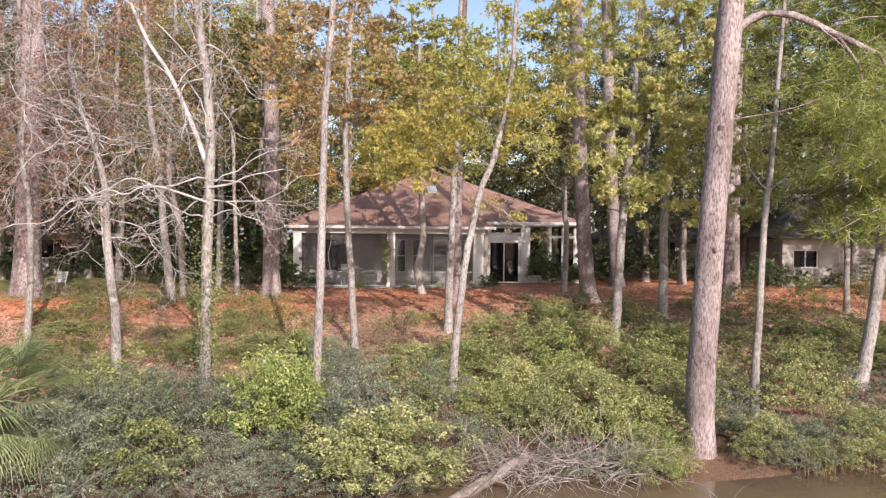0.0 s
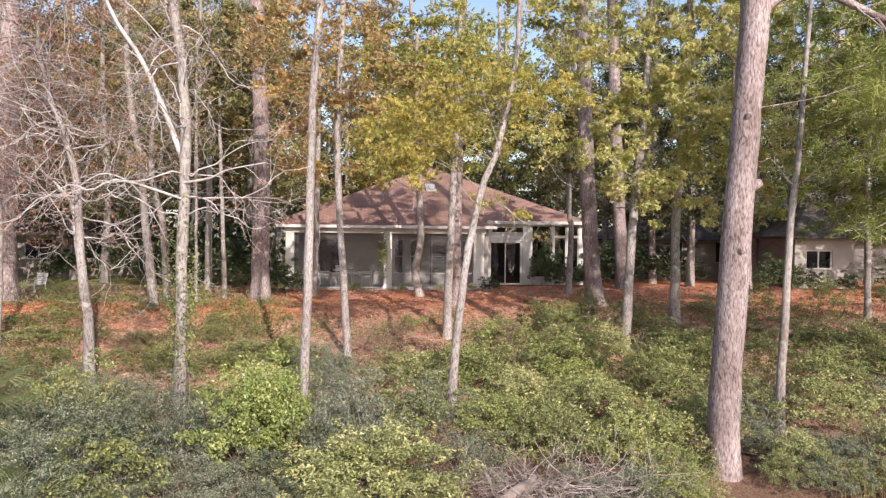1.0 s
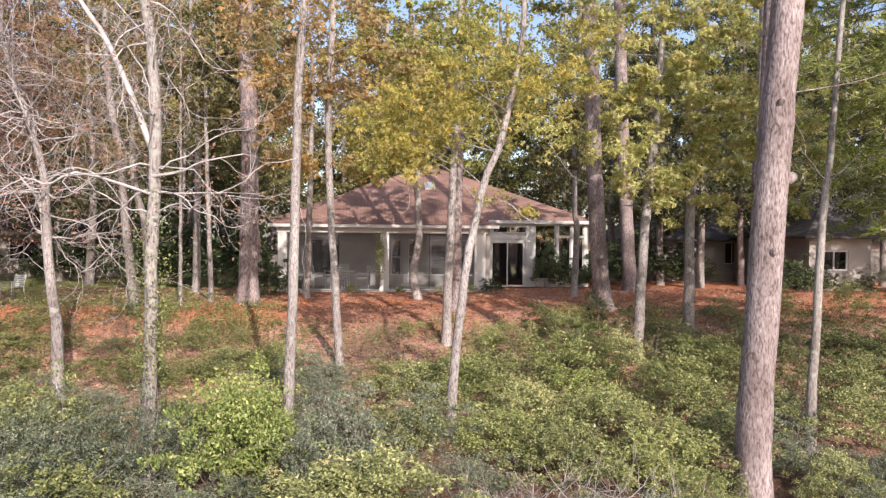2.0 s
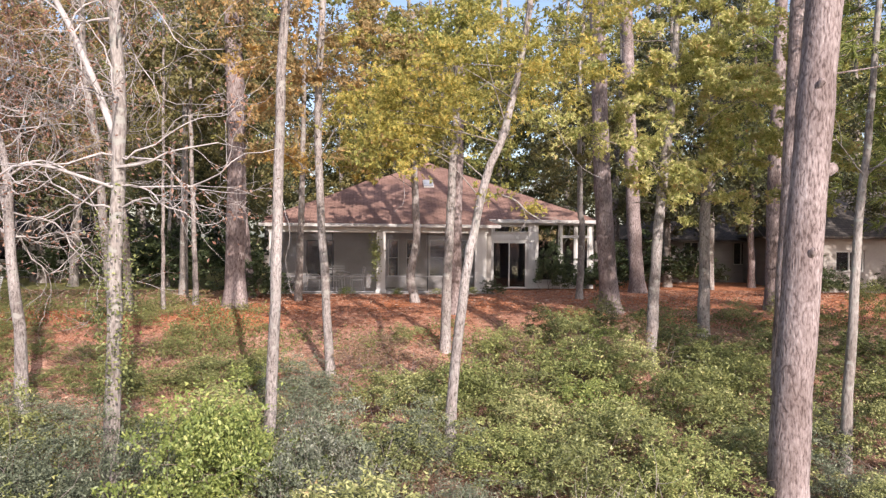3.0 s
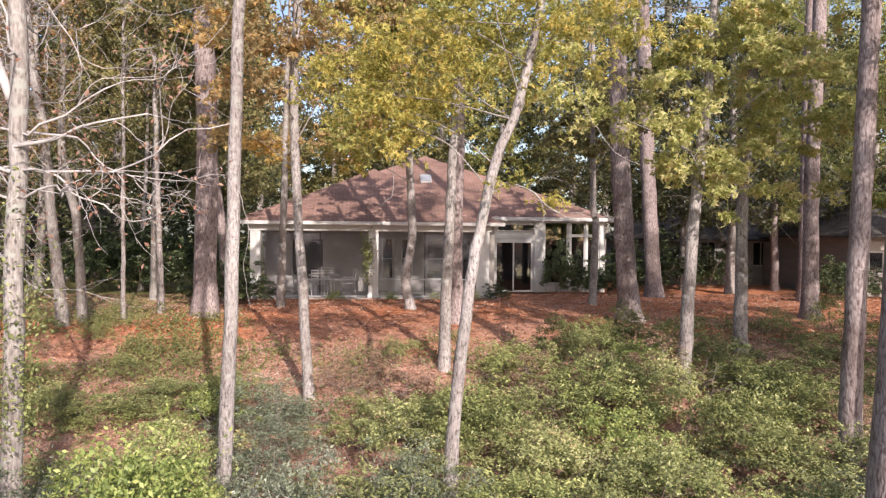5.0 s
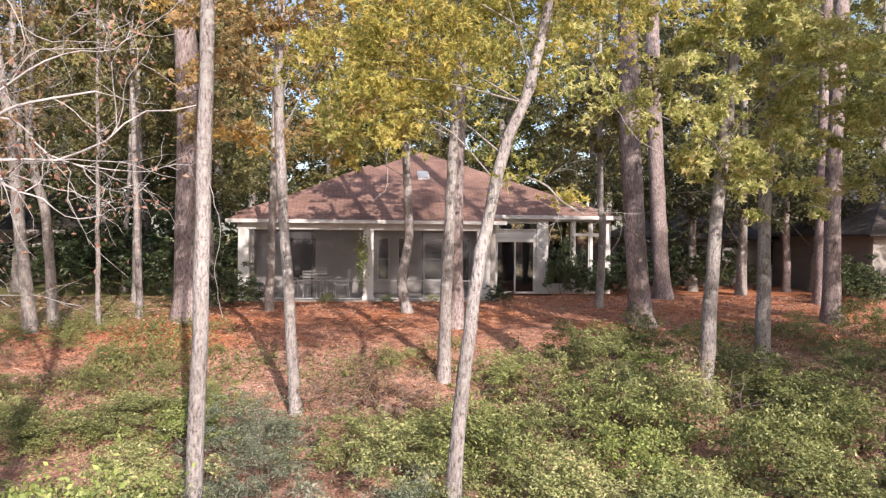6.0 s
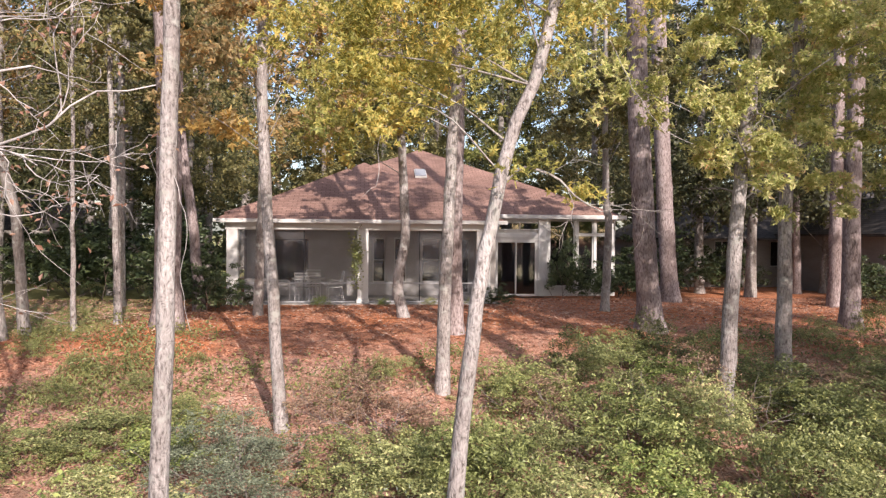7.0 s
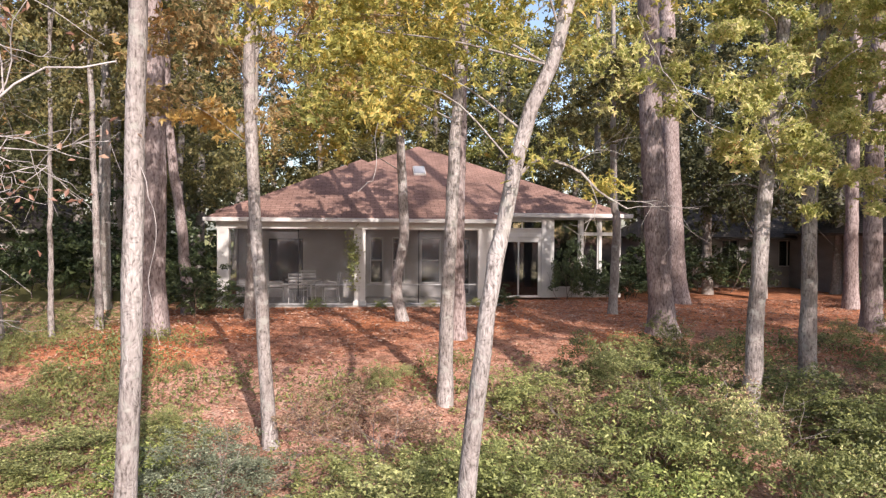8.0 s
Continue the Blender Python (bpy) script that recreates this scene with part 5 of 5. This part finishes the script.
def shrub_kind(x, y, u):
    """Which shrub grows where on the bank; u runs from 0 to 1."""
    if x < -2.5:
        if y < 16.4:
            return "grey" if u < 0.66 else "twiggy" if u < 0.8 else "deep"
        return "olive" if u < 0.4 else "deep" if u < 0.66 else "grey" if u < 0.8 else "dry"
    if x < -0.75 and 14.4 < y < 16.2:
        return "bright" if x > -2.2 else "grey"
    if x < 1.0 and 13.9 < y < 15.6:
        return "silver" if u < 0.6 else "grey"
    if x < 2.6 and 15.3 < y < 17.3:
        return "grey" if u < 0.55 else "olive"
    if y < 14.6 and x < 1.2:
        return "grey" if u < 0.4 else "twiggy" if u < 0.55 else "olive"
    if y < 14.6:
        return "grey" if u < 0.36 else "twiggy" if u < 0.5 else "olive_yellow" if u < 0.72 else "olive"
    if x > 7.0:
        if y > 17.2:
            return "deep" if u < 0.66 else "olive" if u < 0.85 else "dry"
        return "olive" if u < 0.4 else "grey" if u < 0.58 else "deep" if u < 0.84 else "dry"
    if x < 1.5 and y > 16.2:
        return "deep" if u < 0.36 else "olive" if u < 0.66 else "grey" if u < 0.76 else "bright" if u < 0.86 else "dry"
    return "olive" if u < 0.36 else "olive_yellow" if u < 0.62 else "bright" if u < 0.72 else "grey" if u < 0.82 else "dry"


def build_shrubs():
    kinds = {
        "olive": make_shrub("shrub", "lumpy olive-green shrub with small leaves", OLIVE_SHRUB, 0.05, 6700, 0.5),
        "olive_yellow": make_shrub("shrub", "uneven olive-green shrub with yellowing shoots", YELLOWING_SHRUB, 0.054, 6300, 0.48, shoots=14, tuft=0.17),
        "grey": make_shrub("shrub", "grey-green wax myrtle shrub with bare twigs", GREY_SHRUB, 0.039, 9200, 0.42, tufts=130, twigs=7, twig_mat=GREY_TWIG, shoots=16, tuft=0.13),
        "silver": make_shrub("shrub", "pale silvery shrub with seeding tufts", SILVER_SHRUB, 0.039, 8400, 0.48, tufts=120, twigs=6, twig_mat=GREY_TWIG, shoots=18, tuft=0.14),
        "bright": make_shrub("shrub", "yellow-green shrub with broad leaves", BRIGHT_SHRUB, 0.055, 5800, 0.5, tufts=95, shoots=16, tuft=0.17, kite=True),
        "deep": make_shrub("shrub", "deep green shrub in the shade", DEEP_SHRUB, 0.056, 5200, 0.5),
        "laurel": make_shrub("shrub", "dark glossy evergreen laurel, shade put into its leaf colour", SHADED_LAUREL, 0.085, 4200, 0.5),
        "dry": make_shrub("shrub", "withered brown shrub among the green ones", DRY_SHRUB, 0.045, 3800, 0.5, tufts=70, twigs=16, twig_mat=GREY_TWIG, shoots=10),
        "twiggy": make_shrub("shrub", "half-bare shrub of bleached tangled twigs", GREY_SHRUB, 0.04, 3600, 0.5, tufts=60, twigs=22, twig_mat=DEAD_WOOD, shoots=8),
    }

    def put(k, x, y, r, h):
        c = copy_thing(kinds[k], pose(x, y, float(ground(x, y)) - 0.04, 0, 0, rng.uniform(0, 360)))
        c.scale = (r * rng.uniform(0.9, 1.12), r * rng.uniform(0.9, 1.12), h / 1.4)

    for y in np.arange(13.3, 24.0, 1.2):
        for x in np.arange(-13.5, 21.5, 1.45):
            px, py = x + rng.uniform(-0.55, 0.55), y + rng.uniform(-0.5, 0.5)
            if px < -7.2 - (py - 13) * 0.6 or px > 11.0 + (py - 13) * 0.95:
                continue
            far = np.interp(px, [-13, -8, -5, -3, 0, 3, 5, 7, 9, 14, 26], [23.2, 23.0, 22.6, 21.6, 21.3, 21.7, 22.4, 23.0, 22.6, 22.8, 23.4])
            if py > far + rng.uniform(-0.5, 0.3) or (1.0 < px < 5.0 and py < 14.1) or (6.0 < px < 8.0 and py < 14.9) or (px > 6.0 and py < 13.6):
                continue
            if px < -5.0 and py < 13.9:
                continue
            u = min(max(noise.noise((px * 0.45, py * 0.5, 3.0)) * 0.7 + 0.5 + rng.uniform(-0.25, 0.25), 0), 0.999)
            h = shrub_height(px, py) * rng.uniform(0.72, 1.15)
            if rng.uniform() < (0.5 if px < -2.5 and py > 21.4 else 0.08 if px < -2.5 and py > 18.4 else 0.01):
                continue
            put(shrub_kind(px, py, u), px, py, min(max(0.62 + 0.42 * h, 0.92), 1.25) * rng.uniform(0.88, 1.1), h)
    # bushes that stand out on the shore
    for k, px, py, r, h in (("bright", -1.75, 14.8, 1.05, 2.0), ("bright", -1.3, 14.9, 0.85, 1.6), ("silver", 0.05, 14.7, 0.95, 1.65), ("silver", 0.45, 14.2, 0.7, 1.1), ("grey", -3.2, 14.5, 1.1, 1.85),
                            ("grey", -4.6, 14.2, 1.15, 1.7), ("grey", -5.3, 13.9, 1.1, 1.5), ("grey", 1.5, 16.0, 0.85, 1.35), ("olive_yellow", 5.2, 14.4, 0.9, 1.1), ("olive_yellow", 5.9, 13.7, 0.7, 0.8),
                            ("olive", 8.4, 14.1, 0.75, 0.9), ("grey", 9.4, 14.0, 0.8, 0.85), ("olive", 10.4, 14.2, 0.9, 1.0), ("dry", 5.4, 15.6, 0.7, 1.0), ("twiggy", -2.9, 13.4, 0.8, 0.9), ("laurel", 8.5, 34.45, 0.8, 1.95)):
        put(k, px, py, r, h)
    # low growth that hangs over the water
    for k, spots in (("grey", ((-4.5, 12.95, 0.8), (-3.6, 12.9, 0.75), (-0.4, 13.1, 0.75), (0.6, 13.0, 0.7), (4.9, 13.3, 0.7), (8.6, 13.55, 0.6), (11.2, 13.6, 0.65))),
                     ("grey", ((-1.3, 13.1, 0.8),)), ("olive", ((1.3, 13.3, 0.6), (7.9, 13.7, 0.55), (9.9, 13.5, 0.6), (6.1, 13.35, 0.5))),
                     ("olive_yellow", ((5.5, 13.1, 0.65), (9.2, 13.6, 0.6), (10.6, 13.5, 0.6))), ("twiggy", ((-2.2, 12.9, 0.7), (0.1, 12.8, 0.6), (3.9, 13.5, 0.7))),
                     ("bright", ((12.0, 13.9, 0.7),))):
        for px, py, q in spots:
            put(k, px, py, q, q * rng.uniform(0.95, 1.2))
    # bushes and dark growth round the houses
    for k, spots in (("laurel", ((-3.75, 30.1, 1.1),)), ("bright", ((1.7, 31.8, 0.25), (-0.3, 31.7, 0.3))),
                     ("laurel", ((-3.1, 30.7, 0.9), (-8.6, 35.0, 1.6), (-9.4, 35.5, 2.2), (-6.6, 35.5, 2.4), (-5.2, 34, 2.0), (9.5, 34.3, 0.9), (10.5, 34.0, 1.0), (11.4, 35.4, 1.5), (13.2, 36.0, 1.7), (5.5, 31.9, 0.5),
                               (15.3, 38.2, 1.6), (17, 38.2, 1.3), (19, 32.4, 1.1), (20.4, 32.2, 0.7), (22.1, 32.2, 0.6), (25.2, 31, 1.8), (18, 31, 1.1))),
                     ("laurel", ((-11.5, 40.5, 1.9), (-16, 40.6, 1.2), (-19.5, 40.3, 1.5), (-14, 38, 1.5), (-18.5, 36, 1.6), (-23, 38, 2.0))),
                     ("olive", ((4.6, 31.7, 0.3), (3.2, 31.8, 0.25))), ("grey", ((23.6, 32, 1.4),))):
        for px, py, q in spots:
            put(k, px, py, q, q * 1.15)
    # low growth up the bare slope and along the shaded crest
    for k, spots in (("deep", ((-6.6, 24.0, 0.45), (-5.3, 23.5, 0.42), (-8.6, 23.2, 0.45), (-2.2, 23.6, 0.28), (-4.2, 22.9, 0.35), (-3.9, 21.5, 0.45), (-7.0, 21.8, 0.4), (-5.6, 26.5, 0.4), (-9.6, 25.2, 0.5), (6.4, 23.4, 0.8), (7.3, 23.9, 0.7), (5.4, 22.8, 0.75), (8.4, 23.3, 0.7), (13.5, 24.8, 0.8), (16, 24.6, 0.9), (18.5, 25.0, 1.1), (22.5, 27, 1.4))),
                     ("dry", ((-4.7, 22.3, 0.4), (-5.9, 21.4, 0.45), (-7.6, 22.6, 0.4), (-6.2, 23.0, 0.35), (4.6, 23.2, 0.35))),
                     ("olive", ((-3.0, 22.4, 0.35), (-4.9, 20.6, 0.5), (-1.9, 21.6, 0.4), (11.6, 24.4, 0.5), (1.4, 22.4, 0.4), (1.9, 23.2, 0.25)))):
        for px, py, q in spots:
            put(k, px, py, q, q * rng.uniform(0.9, 1.4))
    for i, k in enumerate(kinds.values()):
        k.location = (-13.2 - i * 0.9, 18.0 + 0.5 * i, float(ground(-13.2 - i * 0.9, 18 + 0.5 * i)))
    # low herbs and seedlings scattered up the slope
    g = Geo()
    for _ in range(760):
        px, py = rng.uniform(-13, 17), rng.uniform(19.5, 26.0)
        dens = noise.noise((px * 0.4, py * 0.5, 9.0))
        if dens < -0.08 + 0.14 * (py - 22) / 3 - 0.06 * (px < -1.5) or (-1 < px < 6 and py > 24.2):
            continue
        n = int(rng.uniform(40, 130))
        r, h = rng.uniform(0.12, 0.42), rng.uniform(0.1, 0.4)
        q = rng.standard_normal((n, 3)) * (r, r, h * 0.5)
        x, y = px + q[:, 0], py + q[:, 1]
        g.leaves(np.stack([x, y, ground(x, y) + 0.03 + np.abs(q[:, 2])], -1), 0.075, slim=0.5)
    tagged(new("undergrowth", g.mesh("undergrowth", HERB)), "low green herbs and seedlings on the slope", "undergrowth", kind="stuff")


rng = np.random.default_rng(21)
build_shrubs()


def build_palm():
    """A fan palm at the water's edge."""
    x, y, z = -6.0, 12.6, -0.5
    t = thing("fan_palm", "low fan palm with drooping grey-green fronds", "palm", at=(x, y, -2.3))
    g = Geo()
    g.tube([(x, y, -2.6), (x, y, -1.5), (x + 0.03, y, z)], [0.13, 0.11, 0.09], 12, 0.05)
    geo_part("trunk", g, BROWN_TWIG, t, smooth=True)
    for k in range(38):
        a = k * 2.4 + rng.uniform(-0.2, 0.2)
        el = rng.uniform(-0.9, 1.15)
        d = np.array([math.cos(a) * math.cos(el), math.sin(a) * math.cos(el), math.sin(el)])
        L = rng.uniform(0.6, 0.95)
        hub = np.array([x, y, z]) + d * L
        g = Geo()
        g.tube([(x, y, z), (x + d[0] * L * 0.5, y + d[1] * L * 0.5, z + d[2] * L * 0.5 + 0.04), hub], [0.016, 0.012, 0.008], 5)
        side = np.cross(d, (0, 0, 1))
        side /= np.linalg.norm(side)
        nor = np.cross(side, d)
        for b in np.linspace(-1.0, 1.0, 21):
            w = d * math.cos(b) + side * math.sin(b)
            ln = 0.88 * (1 - 0.2 * abs(b))
            mid, tip = hub + w * ln * 0.6 + nor * 0.03, hub + w * ln - np.array([0, 0, 0.14])
            s = np.cross(w, nor) * 0.011
            g.add([hub - s * 0.4, hub + s * 0.4, mid + s, mid - s, mid - s, mid + s, tip + s * 0.1, tip - s * 0.1], [(0, 1, 2, 3), (4, 5, 6, 7)])
        geo_part("frond", g, PALM_LEAF, t)


build_palm()


def build_dead_wood():
    t = thing("fallen_log", "bleached fallen tree trunk sloping into the water", "log", at=(2.5, 13.2, -2.3))
    g = Geo()
    p = curve_pts([(1.0, 12.4, -2.62), (1.6, 12.6, -2.42), (2.3, 12.9, -2.14), (3.2, 13.4, -1.85)], 14)
    g.tube(p, np.linspace(0.1, 0.12, 14), 10, 0.05)
    geo_part("trunk", g, DEAD_WOOD, t, smooth=True)
    g = Geo()
    for i in range(46):
        q = p[rng.integers(9, 14)]
        grow(g, q, (rng.normal(0, 0.9), rng.normal(-0.1, 0.6), rng.uniform(0.0, 0.55)), rng.uniform(0.5, 1.2), 0.01, 1, 0.06, kids=4)
    tagged(geo_part("branchwork", g, DEAD_WOOD, t, "tangle of bleached bare twigs"), kind="stuff")


build_dead_wood()


def build_brush():
    for cx, cy, n, w in ((4.3, 13.3, 110, 0.8), (3.2, 13.4, 70, 0.6), (-2.6, 13.5, 16, 0.7)):
        t = thing("brush_pile", "tangled pile of bleached dead twigs by the water", "brush", at=base_at(cx, cy))
        g = Geo()
        for _ in range(n):
            s = (cx + rng.normal(0, w), cy + rng.normal(0, 0.25), float(ground(cx, cy)) + rng.uniform(0.02, 0.5))
            grow(g, s, (rng.normal(0, 1), rng.normal(-0.15, 0.5), rng.normal(0.1, 0.3)), rng.uniform(0.5, 1.3), 0.009, 1, 0.03, kids=3, sides=4)
        tagged(geo_part("branchwork", g, BLEACHED if cx > 0 else GREY_TWIG, t), kind="stuff")
    for cx, cy in ((8.9, 13.25), (9.4, 13.4), (10.3, 13.3), (6.2, 13.1)):
        t = thing("reed_clump", "thin dry brown reeds standing at the waterline", "reeds", "reeds at the waterline", base_at(cx, cy))
        g = Geo()
        for _ in range(13):
            x, y = cx + rng.normal(0, 0.2), cy + rng.normal(0, 0.08)
            z = float(ground(x, y)) - 0.1
            h = rng.uniform(0.25, 0.95)
            g.tube(curve_pts([(x, y, z), (x + rng.normal(0, 0.05), y, z + h * 0.6), (x + rng.normal(0, 0.18), y + rng.normal(0, 0.1), z + h)], 5), [0.006, 0.006, 0.005, 0.004, 0.002], 3)
        tagged(geo_part("blade", g, REED, t), kind="stuff")
    for pts in ([(-0.86, 16.8, 2.9), (-0.72, 16.75, 2.35), (-0.78, 16.75, 1.8), (-0.7, 16.75, 1.25)], [(1.35, 17.3, 3.6), (1.28, 17.3, 3.25), (1.3, 17.3, 2.95), (1.1, 17.3, 2.72)], [(4.0, 17.2, 4.6), (4.3, 17.1, 4.0), (4.6, 17.1, 3.6), (5.0, 17.1, 3.4)]):
        t = thing("hanging_vine", "thin pale vine hanging from the branches", "vine", at=pts[0])
        g = Geo()
        g.tube(curve_pts(pts, 14) + rng.normal(0, 0.01, (14, 3)), np.linspace(0.005, 0.002, 14), 4)
        geo_part("stem", g, TWIG, t, smooth=True)


build_brush()


def build_litter():
    g = Geo()
    n = 34000
    x, y = rng.uniform(-14, 20, n), 34 - 14.5 * rng.uniform(0, 1, n) ** 1.2
    keep = ~((x > -3.5) & (x < 5.6) & (y > 32.1))
    x, y = x[keep], y[keep]
    g.leaves(np.stack([x, y, ground(x, y) + 0.02], -1), 0.1, up=2.0, slim=0.45)
    tagged(new("leaf_litter", g.mesh("leaf_litter", LITTER)), "fallen orange and tan leaves scattered on the bank", "leaf litter", kind="stuff")


build_litter()
